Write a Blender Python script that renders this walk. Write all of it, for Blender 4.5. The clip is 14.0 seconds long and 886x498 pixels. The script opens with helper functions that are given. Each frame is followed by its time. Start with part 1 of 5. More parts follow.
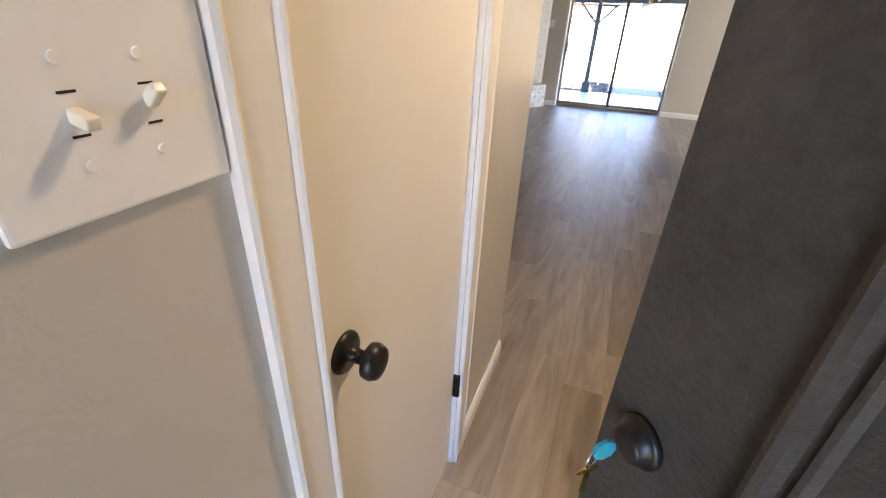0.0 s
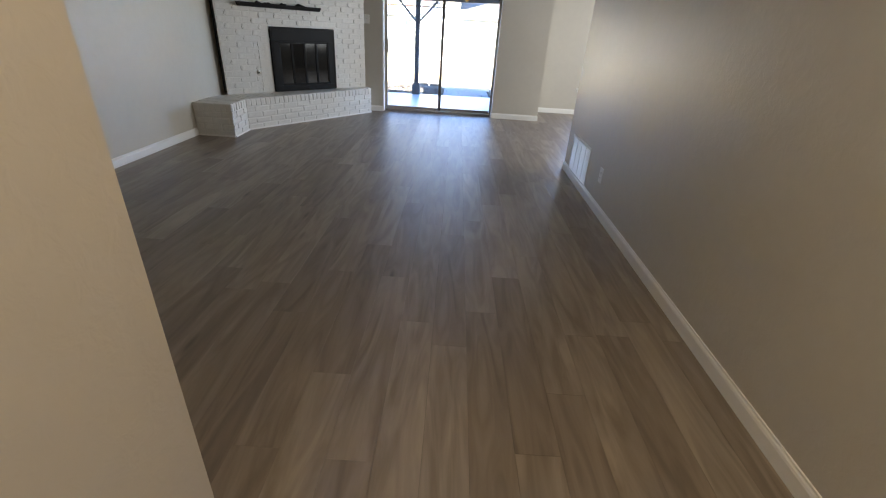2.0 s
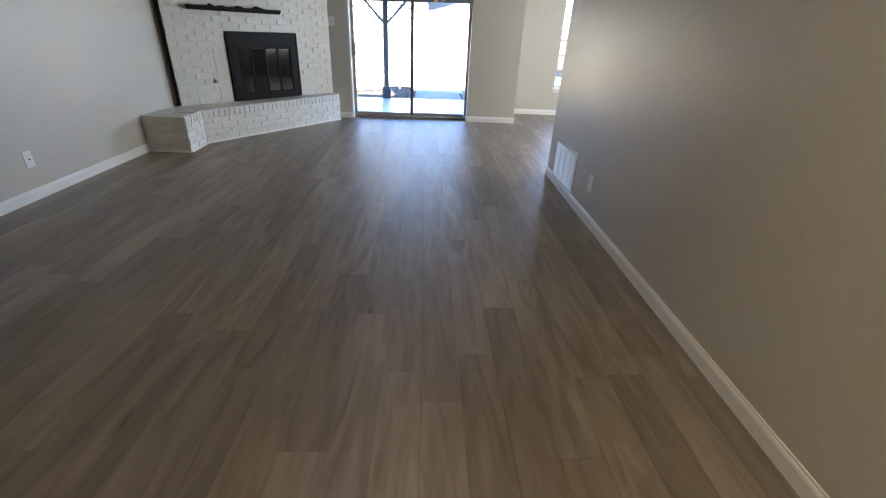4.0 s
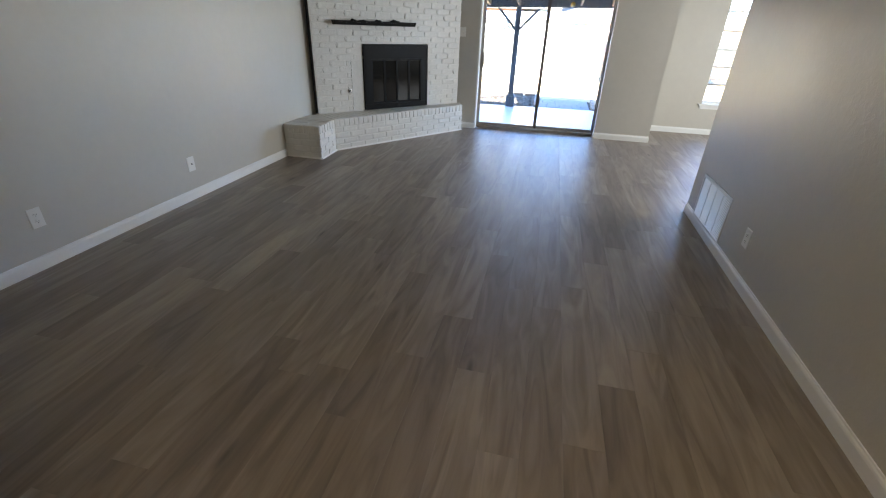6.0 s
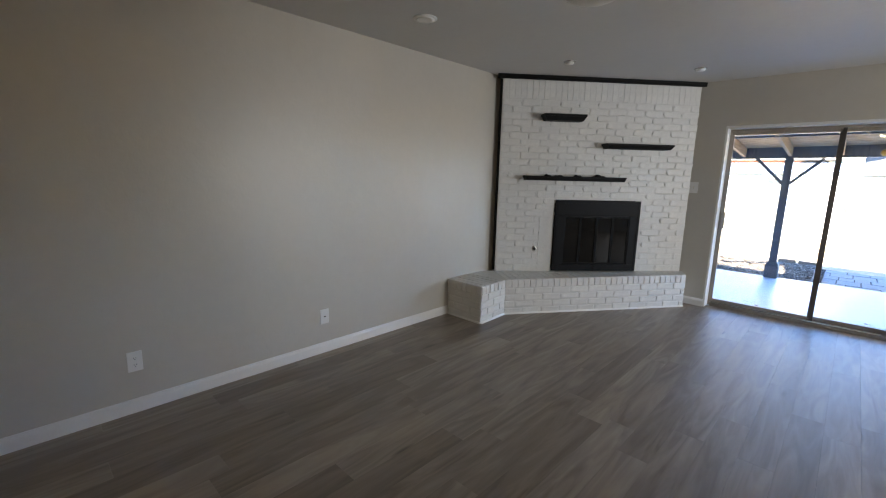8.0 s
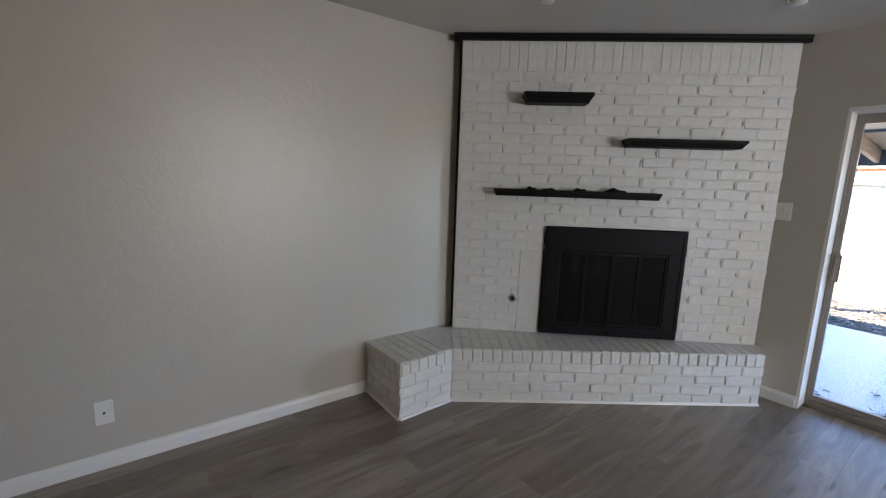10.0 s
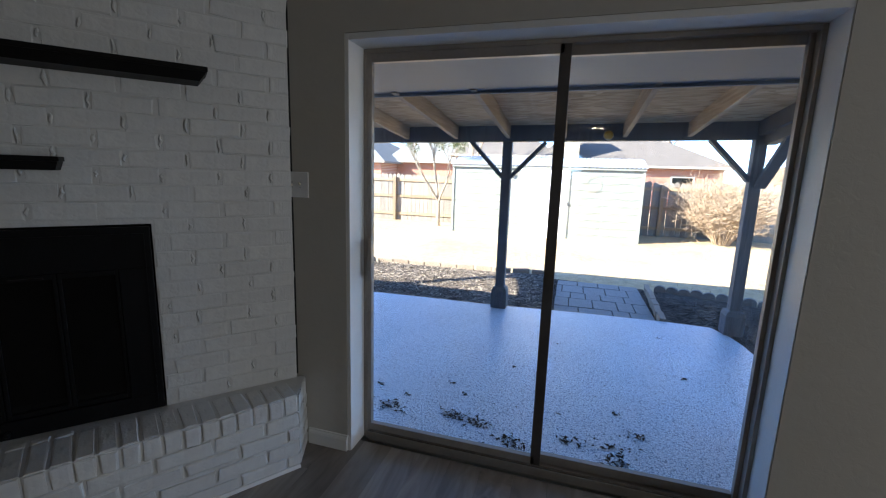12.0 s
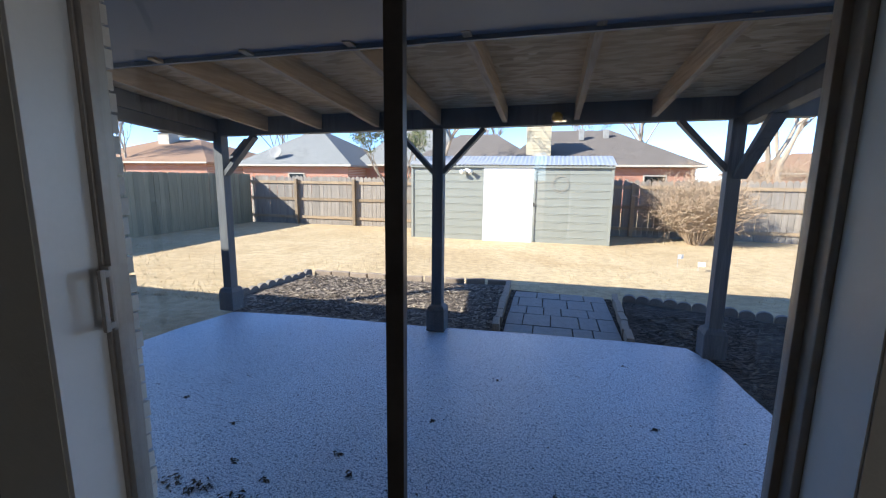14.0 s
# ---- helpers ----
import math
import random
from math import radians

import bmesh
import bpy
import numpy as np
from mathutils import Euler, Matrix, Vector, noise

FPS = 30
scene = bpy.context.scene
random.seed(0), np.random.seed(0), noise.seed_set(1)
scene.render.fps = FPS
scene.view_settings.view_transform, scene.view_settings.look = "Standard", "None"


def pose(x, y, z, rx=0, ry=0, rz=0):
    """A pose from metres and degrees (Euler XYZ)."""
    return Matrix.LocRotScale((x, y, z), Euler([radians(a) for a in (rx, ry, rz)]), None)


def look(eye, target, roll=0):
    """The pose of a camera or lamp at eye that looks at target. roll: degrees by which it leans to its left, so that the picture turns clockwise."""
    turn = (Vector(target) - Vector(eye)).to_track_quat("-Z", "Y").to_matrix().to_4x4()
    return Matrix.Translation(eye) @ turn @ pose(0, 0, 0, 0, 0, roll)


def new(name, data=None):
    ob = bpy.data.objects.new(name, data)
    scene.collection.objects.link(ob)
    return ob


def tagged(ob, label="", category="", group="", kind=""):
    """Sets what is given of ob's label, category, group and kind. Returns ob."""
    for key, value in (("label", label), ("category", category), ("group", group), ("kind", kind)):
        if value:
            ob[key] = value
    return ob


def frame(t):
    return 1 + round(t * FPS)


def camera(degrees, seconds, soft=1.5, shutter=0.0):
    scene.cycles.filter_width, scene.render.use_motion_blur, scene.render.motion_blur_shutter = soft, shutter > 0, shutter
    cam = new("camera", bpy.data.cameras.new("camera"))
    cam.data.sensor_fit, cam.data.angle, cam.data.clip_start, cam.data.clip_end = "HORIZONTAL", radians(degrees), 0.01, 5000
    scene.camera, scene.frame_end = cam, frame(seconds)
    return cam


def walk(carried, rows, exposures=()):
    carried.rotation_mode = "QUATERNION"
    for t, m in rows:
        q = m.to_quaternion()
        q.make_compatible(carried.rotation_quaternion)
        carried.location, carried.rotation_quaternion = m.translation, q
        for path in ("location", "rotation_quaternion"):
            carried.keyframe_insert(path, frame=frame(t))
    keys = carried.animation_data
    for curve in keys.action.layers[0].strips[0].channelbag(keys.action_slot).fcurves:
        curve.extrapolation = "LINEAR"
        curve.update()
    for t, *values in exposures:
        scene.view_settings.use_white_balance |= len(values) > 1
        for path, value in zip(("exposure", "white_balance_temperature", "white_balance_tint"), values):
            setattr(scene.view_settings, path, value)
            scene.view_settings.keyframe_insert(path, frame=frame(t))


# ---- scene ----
cam = camera(92.2, 14.0, soft=1.15)
PATH = [
    (0, (1.84, -0.396, 1.413), (1.218, 1.249, 0.46), 2.5),
    (0.5, (1.866, -0.161, 1.364), (1.234, 1.484, 0.418), 2.3),
    (1, (1.906, 0.124, 1.382), (1.373, 1.807, 0.441), 3.1),
    (1.5, (1.878, 0.449, 1.367), (1.639, 2.205, 0.441), 3.3),
    (2, (1.907, 0.744, 1.328), (1.899, 2.522, 0.412), 3.7),
    (2.5, (1.91, 0.951, 1.315), (1.954, 2.729, 0.401), 3.3),
    (3, (1.891, 1.054, 1.317), (2.0, 2.833, 0.41), 2.6),
    (5.5, (1.845, 1.109, 1.416), (1.746, 2.886, 0.504), 2.4),
    (6, (1.793, 1.368, 1.472), (1.411, 3.098, 0.544), 2.1),
    (6.5, (1.804, 1.621, 1.481), (1.158, 3.269, 0.549), 2.0),
    (7, (1.896, 1.891, 1.503), (0.865, 3.536, 1.024), 1.3),
    (7.5, (1.842, 2.279, 1.475), (0.6, 3.803, 1.109), 1.2),
    (8, (1.813, 2.695, 1.509), (0.454, 4.118, 1.153), 1.4),
    (10.5, (1.391, 5.145, 1.564), (-0.199, 6.312, 1.231), 1.9),
    (11, (1.5, 5.642, 1.525), (0.087, 7.02, 1.198), 2.0),
    (11.5, (1.64, 6.122, 1.517), (0.59, 7.789, 1.173), 1.8),
    (12, (1.713, 6.561, 1.474), (1.154, 8.449, 1.126), 1.8),
    (12.5, (1.802, 6.885, 1.426), (1.378, 8.81, 1.084), 1.5),
    (13, (1.861, 7.151, 1.427), (1.479, 9.085, 1.087), 1.3),
    (13.5, (1.862, 7.418, 1.422), (1.447, 9.345, 1.083), 1.2),
    (14, (2.008, 7.575, 1.399), (1.532, 9.49, 1.073), 0.7),
]
EXPOSURES = [(0, 4.95, 7000, 13), (0.5, 4.5, 6850, 12), (1.0, 4.1, 6800, 10), (1.5, 4.2, 6750, 9), (2.5, 4.5, 6300, 7), (6.5, 4.58, 6350, 6), (8.2, 4.3, 6500, 9), (10.5, 4.1, 6450, 10), (11.0, 3.8, 6350, 10), (11.5, 3.15, 6250, 9), (12.5, 2.4, 6000, 8), (13.2, 2.1, 6000, 9), (14, 1.72, 6150, 10)]
walk(cam, [(t, look(eye, target, roll)) for t, eye, target, roll in PATH], EXPOSURES)

# ---- light and exposure ----
world = bpy.data.worlds.new("world")
scene.world = world
world.use_nodes = True
wn, wl = world.node_tree.nodes, world.node_tree.links
CEILING = 2.572
SUN_TO = Vector((1.35, 1.04, -1.0)).normalized()
sky = wn.new("ShaderNodeTexSky")
sky.sky_type, sky.sun_disc = "NISHITA", False
sky.sun_elevation = math.asin(-SUN_TO.z)
sky.sun_rotation = math.atan2(-SUN_TO.x, -SUN_TO.y)
sky.air_density, sky.dust_density, sky.ozone_density = 0.85, 0.0, 5.0
sky.altitude = 4000.0
wl.new(sky.outputs[0], wn["Background"].inputs[0])
wn["Background"].inputs[1].default_value = 0.15
sun = new("sun", bpy.data.lights.new("sun", "SUN"))
sun.data.energy, sun.data.angle, sun.data.color = 4.0, radians(0.5), (1.0, 0.93, 0.82)
sun.matrix_world = Matrix.Translation((-20, -20, 30)) @ SUN_TO.to_track_quat("-Z", "Y").to_matrix().to_4x4()


def area(name, m, w, h, watts, color):
    lamp = new(name, bpy.data.lights.new(name, "AREA"))
    lamp.data.shape, lamp.data.size, lamp.data.size_y, lamp.data.energy, lamp.data.color = "RECTANGLE", w, h, watts, color
    lamp.matrix_world = m
    return lamp


# added fill light before the blank dining wall, and the foyer's ceiling lamp
area("dining_fill_light", look((6.62, 7.0, 1.40), (0.0, 6.6, 1.25)), 1.7, 1.3, 6.5, (0.95, 0.97, 1.0))
area("foyer_ceiling_lamp", look((2.12, 0.85, CEILING - 0.055), (2.12, 0.85, 0.0)), 0.22, 0.22, 1.1, (1.0, 0.78, 0.52))


# ---- materials ----
class Nodes:
    """Small node builder for one material."""

    def __init__(self, name, rough=0.6, metal=0.0, spec=0.5):
        self.m = bpy.data.materials.new(name)
        self.m.use_nodes = True
        self.t = self.m.node_tree
        self.b = self.t.nodes["Principled BSDF"]
        self.b.inputs["Roughness"].default_value = rough
        self.b.inputs["Metallic"].default_value = metal
        self.b.inputs["Specular IOR Level"].default_value = spec
        self.co = self.add("ShaderNodeTexCoord").outputs["Object"]

    def add(self, kind, **sets):
        node = self.t.nodes.new(kind)
        for key, value in sets.items():
            node.inputs[key].default_value = value
        return node

    def link(self, a, b):
        self.t.links.new(a, b)

    def mapped(self, scale=(1, 1, 1), shift=None):
        node = self.add("ShaderNodeMapping", Scale=scale)
        self.link(self.co, node.inputs["Vector"])
        if shift is not None:
            self.link(shift, node.inputs["Location"])
        return node.outputs[0]

    def noise(self, scale, detail=4.0, vec=None, rough=0.6, distort=0.0):
        node = self.add("ShaderNodeTexNoise", Scale=scale, Detail=detail, Roughness=rough, Distortion=distort)
        self.link(self.co if vec is None else vec, node.inputs["Vector"])
        return node.outputs["Fac"]

    def voronoi(self, scale, vec=None, out="Distance"):
        node = self.add("ShaderNodeTexVoronoi", Scale=scale)
        self.link(self.co if vec is None else vec, node.inputs["Vector"])
        return node.outputs[out]

    def ramp(self, fac, stops):
        node = self.add("ShaderNodeValToRGB")
        while len(node.color_ramp.elements) < len(stops):
            node.color_ramp.elements.new(0.5)
        for e, (p, c) in zip(node.color_ramp.elements, stops):
            e.position = p
            e.color = (*c, 1) if len(c) == 3 else c
        self.link(fac, node.inputs[0])
        return node.outputs[0]

    def mix(self, fac, a, b, mode="MIX"):
        node = self.t.nodes.new("ShaderNodeMix")
        node.data_type, node.blend_type = "RGBA", mode
        for sock, v in ((node.inputs[0], fac), (node.inputs[6], a), (node.inputs[7], b)):
            if isinstance(v, (int, float)):
                sock.default_value = v
            elif isinstance(v, tuple):
                sock.default_value = (*v, 1)
            else:
                self.link(v, sock)
        return node.outputs[2]

    def maths(self, op, a, b=0.0):
        node = self.t.nodes.new("ShaderNodeMath")
        node.operation = op
        for sock, v in ((node.inputs[0], a), (node.inputs[1], b)):
            if isinstance(v, (int, float)):
                sock.default_value = v
            else:
                self.link(v, sock)
        return node.outputs[0]

    def color(self, c):
        if isinstance(c, tuple):
            self.b.inputs["Base Color"].default_value = (*c, 1)
        else:
            self.link(c, self.b.inputs["Base Color"])

    def rough(self, fac, lo, hi):
        node = self.add("ShaderNodeMapRange", **{"To Min": lo, "To Max": hi})
        self.link(fac, node.inputs["Value"])
        self.link(node.outputs[0], self.b.inputs["Roughness"])

    def bump(self, height, strength, distance=0.01):
        node = self.add("ShaderNodeBump", Strength=strength, Distance=distance)
        self.link(height, node.inputs["Height"])
        prev = self.b.inputs["Normal"].links
        if prev:
            self.link(prev[0].from_socket, node.inputs["Normal"])
        self.link(node.outputs[0], self.b.inputs["Normal"])


def tinted(c, k):
    return tuple(min(1.0, v * k) for v in c)


def plain(name, c, rough=0.6, metal=0.0, var=0.12, scale=6.0, bump=0.0, bscale=60.0, spec=0.5, dist=0.003):
    """A paint or solid with mottling at two scales and a fine relief."""
    n = Nodes(name, rough, metal, spec)
    big = n.noise(scale, 3)
    fine = n.noise(scale * 9, 4)
    both = n.mix(0.4, big, fine)
    n.color(n.ramp(both, [(0.3, tinted(c, 1 - var)), (0.7, tinted(c, 1 + var))]))
    n.rough(both, max(0.02, rough - 0.08), min(1, rough + 0.08))
    if bump:
        n.bump(n.noise(bscale, 3), bump, dist)
    return n.m


def wall_paint(name, c, rough=0.5):
    """Rolled paint over a hand-trowelled texture."""
    n = Nodes(name, rough, 0, 0.8)
    big = n.noise(0.9, 3)
    fine = n.noise(14, 4)
    n.color(n.ramp(n.mix(0.35, big, fine), [(0.25, tinted(c, 0.93)), (0.75, tinted(c, 1.05))]))
    n.rough(big, rough - 0.06, rough + 0.08)
    flat = n.ramp(n.noise(26, 3, distort=0.5), [(0.42, (0, 0, 0)), (0.58, (1, 1, 1))])
    n.bump(flat, 0.11, 0.003)
    n.bump(n.noise(140, 2), 0.06, 0.002)
    return n.m


def plank_wood(name, island=False):
    """Grey-brown oak-look vinyl: each plank has its own tone and its own grain."""
    n = Nodes(name, 0.42, 0, 1.0)
    if island:
        r = n.add("ShaderNodeNewGeometry").outputs["Random Per Island"]
    else:
        r = n.add("ShaderNodeObjectInfo").outputs["Random"]
    shift = n.add("ShaderNodeCombineXYZ")
    n.link(n.maths("MULTIPLY", r, 37.0), shift.inputs[0])
    n.link(n.maths("MULTIPLY", r, 91.0), shift.inputs[1])
    v = n.mapped((7, 0.9, 1), shift.outputs[0])
    grain = n.noise(1.6, 4, v, 0.5, 1.6)
    v2 = n.mapped((60, 2.2, 1), shift.outputs[0])
    fine = n.noise(2.0, 4, v2, 0.7)
    tone = n.ramp(r, [(0.0, (0.208, 0.170, 0.138)), (0.5, (0.262, 0.220, 0.181)), (1.0, (0.318, 0.274, 0.230))])
    c = n.mix(n.ramp(grain, [(0.32, (0, 0, 0)), (0.68, (1, 1, 1))]), n.mix(1.0, tone, (0.68, 0.655, 0.635), "MULTIPLY"), n.mix(1.0, tone, (1.22, 1.21, 1.19), "MULTIPLY"))
    c = n.mix(0.07, c, n.mix(1.0, c, n.ramp(fine, [(0.35, (0.6, 0.58, 0.56)), (0.65, (1.25, 1.25, 1.25))]), "MULTIPLY"))
    knot = n.voronoi(1.0, n.mapped((5.5, 1.1, 1), shift.outputs[0]))
    c = n.mix(n.ramp(knot, [(0.03, (0.7, 0.7, 0.7)), (0.11, (0, 0, 0))]), c, (0.045, 0.033, 0.025))
    n.color(c)
    n.rough(n.mix(0.6, grain, n.noise(2.2, 3)), 0.33, 0.50)
    n.bump(fine, 0.10, 0.002)
    n.bump(n.noise(1.3, 2), 0.10, 0.004)
    return n.m


def painted_brick(name, c=(0.74, 0.73, 0.70)):
    n = Nodes(name, 0.42, 0, 0.5)
    r = n.add("ShaderNodeObjectInfo").outputs["Random"]
    big = n.noise(3.0, 3)
    n.color(n.mix(n.ramp(n.noise(22, 5), [(0.35, (0, 0, 0)), (0.8, (1, 1, 1))]), n.mix(1.0, c, n.ramp(r, [(0, (0.95, 0.95, 0.95)), (1, (1.04, 1.04, 1.03))]), "MULTIPLY"), tinted(c, 0.9)))
    n.rough(big, 0.32, 0.55)
    n.bump(n.noise(13, 3), 0.45, 0.012)
    n.bump(n.noise(34, 3), 0.28, 0.007)
    n.bump(n.noise(150, 3), 0.12, 0.002)
    return n.m


def weathered(name, c, dark, rough=0.85, along=2, spread=(18, 18, 1.2)):
    """Wood with grain along one axis."""
    n = Nodes(name, rough, 0, 0.3)
    r = n.add("ShaderNodeObjectInfo").outputs["Random"]
    shift = n.add("ShaderNodeCombineXYZ")
    n.link(n.maths("MULTIPLY", r, 53.0), shift.inputs[0])
    n.link(n.maths("MULTIPLY", r, 17.0), shift.inputs[2])
    g = n.noise(2.0, 5, n.mapped(spread, shift.outputs[0]), 0.65, 0.5)
    tone = n.mix(1.0, n.ramp(g, [(0.3, dark), (0.7, c)]), n.ramp(r, [(0, (0.78, 0.78, 0.78)), (1, (1.15, 1.13, 1.1))]), "MULTIPLY")
    n.color(n.mix(n.ramp(n.noise(1.7, 3), [(0.45, (0, 0, 0)), (0.75, (0.5, 0.5, 0.5))]), tone, dark))
    n.bump(g, 0.4, 0.004)
    return n.m


def osb(name):
    n = Nodes(name, 0.8, 0, 0.3)
    v = n.mapped((9, 30, 9))
    cell = n.voronoi(1.0, v, "Color")
    bw = n.add("ShaderNodeRGBToBW")
    n.link(cell, bw.inputs[0])
    n.color(n.mix(n.noise(1.2, 3), n.ramp(bw.outputs[0], [(0.1, (0.30, 0.20, 0.11)), (0.5, (0.60, 0.445, 0.27)), (0.9, (0.78, 0.62, 0.42))]), (0.46, 0.335, 0.20)))
    n.bump(bw.outputs[0], 0.3, 0.004)
    return n.m


def speckled(name):
    """Pale textured concrete coating with dark specks."""
    n = Nodes(name, 0.45, 0, 0.5)
    spot = n.ramp(n.noise(72, 4, rough=0.78), [(0.39, (0.03, 0.06, 0.12)), (0.45, (0.62, 0.76, 0.90)), (0.54, (0.84, 0.90, 0.96))])
    wide = n.ramp(n.noise(0.8, 4), [(0.3, (0.88, 0.88, 0.88)), (0.7, (1.04, 1.04, 1.04))])
    near = n.ramp(n.noise(150, 3), [(0.42, (0.30, 0.36, 0.46)), (0.5, (1.05, 1.05, 1.05))])
    n.color(n.mix(1.0, n.mix(1.0, spot, wide, "MULTIPLY"), near, "MULTIPLY"))
    n.rough(n.noise(3, 3), 0.22, 0.42)
    n.bump(n.noise(80, 3), 0.8, 0.005)
    n.bump(n.noise(1.6, 2), 0.15, 0.01)
    return n.m


def lawn_mat(name):
    n = Nodes(name, 0.95, 0, 0.1)
    a = n.ramp(n.noise(0.35, 5), [(0.3, (0.50, 0.375, 0.225)), (0.55, (0.60, 0.475, 0.305)), (0.75, (0.46, 0.33, 0.185))])
    b = n.ramp(n.noise(9, 5), [(0.3, (0.72, 0.7, 0.66)), (0.7, (1.12, 1.1, 1.05))])
    n.color(n.mix(1.0, a, b, "MULTIPLY"))
    n.bump(n.noise(30, 5), 0.8, 0.03)
    return n.m


def mulch_mat(name, k=1.0):
    n = Nodes(name, 0.95, 0, 0.2)
    v = n.voronoi(26, n.mapped((1.0, 2.2, 1)), "Color")
    bw = n.add("ShaderNodeRGBToBW")
    n.link(v, bw.inputs[0])
    n.color(n.ramp(bw.outputs[0], [(0.15, tinted((0.022, 0.017, 0.014), k)), (0.6, tinted((0.09, 0.072, 0.058), k)), (0.92, tinted((0.26, 0.21, 0.16), k))]))
    n.bump(bw.outputs[0], 0.9, 0.03)
    return n.m


def shingle_mat(name, c):
    n = Nodes(name, 0.9, 0, 0.2)
    b = n.t.nodes.new("ShaderNodeTexBrick")
    b.inputs["Scale"].default_value = 3.0
    b.inputs["Color1"].default_value = (*tinted(c, 0.8), 1)
    b.inputs["Color2"].default_value = (*tinted(c, 1.15), 1)
    b.inputs["Mortar"].default_value = (*tinted(c, 0.55), 1)
    b.inputs["Mortar Size"].default_value = 0.015
    n.link(n.co, b.inputs["Vector"])
    n.color(n.mix(n.noise(0.6, 4), b.outputs[0], n.mix(1.0, b.outputs[0], (0.82, 0.82, 0.82), "MULTIPLY")))
    n.bump(n.noise(24, 3), 0.5, 0.02)
    return n.m


def brick_far(name, c):
    n = Nodes(name, 0.9, 0, 0.2)
    b = n.t.nodes.new("ShaderNodeTexBrick")
    b.inputs["Scale"].default_value = 5.0
    b.inputs["Color1"].default_value = (*tinted(c, 0.8), 1)
    b.inputs["Color2"].default_value = (*tinted(c, 1.2), 1)
    b.inputs["Mortar"].default_value = (0.5, 0.47, 0.43, 1)
    turn = n.add("ShaderNodeMapping", Rotation=(radians(90), 0, 0))
    n.link(n.co, turn.inputs["Vector"])
    n.link(turn.outputs[0], b.inputs["Vector"])
    n.color(n.mix(0.25, b.outputs[0], c))
    return n.m


def glass_mat(name, tint=(0.97, 0.985, 0.98), gloss=1.0):
    """Thin clear pane: passes light straight, with a Fresnel gloss."""
    m = bpy.data.materials.new(name)
    m.use_nodes = True
    t = m.node_tree
    t.nodes.remove(t.nodes["Principled BSDF"])
    tr, gl, mx, fr = (t.nodes.new(k) for k in ("ShaderNodeBsdfTransparent", "ShaderNodeBsdfGlossy", "ShaderNodeMixShader", "ShaderNodeLayerWeight"))
    tr.inputs[0].default_value = (*tint, 1)
    gl.inputs["Roughness"].default_value = 0.02
    gl.inputs[0].default_value = (gloss, gloss, gloss, 1)
    fr.inputs["Blend"].default_value = 0.5
    power, scale = t.nodes.new("ShaderNodeMath"), t.nodes.new("ShaderNodeMath")
    power.operation, scale.operation = "POWER", "MULTIPLY_ADD"
    power.inputs[1].default_value = 4.5
    scale.inputs[1].default_value, scale.inputs[2].default_value = 0.7, 0.035
    t.links.new(fr.outputs["Facing"], power.inputs[0])
    t.links.new(power.outputs[0], scale.inputs[0])
    t.links.new(scale.outputs[0], mx.inputs[0])
    t.links.new(tr.outputs[0], mx.inputs[1])
    t.links.new(gl.outputs[0], mx.inputs[2])
    t.links.new(mx.outputs[0], t.nodes["Material Output"].inputs[0])
    return m


GREIGE = wall_paint("greige_wall_paint", (0.545, 0.51, 0.445), 0.37)
CEIL = wall_paint("ceiling_paint", (0.62, 0.60, 0.565), 0.6)
TRIM = plain("white_trim_paint", (0.80, 0.79, 0.76), 0.35, var=0.03, bump=0.05)
DOORWHITE = plain("closet_door_paint", (0.76, 0.73, 0.67), 0.4, var=0.02, bump=0.04)
PLANK = plank_wood("oak_vinyl_plank")
PLANK_ISLE = plank_wood("oak_vinyl_plank_joined", True)
UNDER = plain("plank_joint_shadow", (0.03, 0.025, 0.02), 0.9)
WBRICK = painted_brick("white_painted_brick")
WMORTAR = painted_brick("white_painted_mortar", (0.70, 0.69, 0.66))
BLACK = plain("black_stained_wood", (0.009, 0.0085, 0.008), 0.5, var=0.3, bump=0.25, bscale=25, spec=0.12)
IRON = plain("matt_black_metal", (0.007, 0.007, 0.0075), 0.5, 0.0, var=0.25, bump=0.05, spec=0.14)
DARKGLASS = plain("smoked_glass", (0.005, 0.005, 0.005), 0.08, var=0.1, spec=0.3)
DARKDOOR = plain("charcoal_door_paint", (0.044, 0.040, 0.035), 0.5, var=0.5, scale=11, bump=0.5, bscale=140, dist=0.003, spec=0.3)
BRONZE = plain("oil_rubbed_bronze", (0.012, 0.010, 0.0095), 0.36, 0.15, var=0.3, spec=0.35)
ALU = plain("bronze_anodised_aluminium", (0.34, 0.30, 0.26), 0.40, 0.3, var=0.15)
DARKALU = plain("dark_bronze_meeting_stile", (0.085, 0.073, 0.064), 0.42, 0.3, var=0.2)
CHROME = plain("worn_chrome", (0.62, 0.61, 0.59), 0.25, 1.0, var=0.1)
WHITEPLASTIC = plain("white_plastic", (0.80, 0.79, 0.76), 0.35, var=0.02)
IVORY = plain("ivory_plastic", (0.72, 0.66, 0.52), 0.35, var=0.03)
SLOT = plain("dark_slot", (0.01, 0.01, 0.01), 0.8)
TEAL = plain("teal_key_cap", (0.02, 0.34, 0.42), 0.4, var=0.25, scale=60)
AMBER = plain("amber_glass", (0.62, 0.36, 0.08), 0.2, var=0.1)
BRASS = plain("brass", (0.55, 0.38, 0.13), 0.3, 1.0, var=0.2)
GLASS = glass_mat("window_glass")
FROST = plain("frosted_globe", (0.82, 0.80, 0.75), 0.35, var=0.03)
PATIO = speckled("speckled_patio_coating")
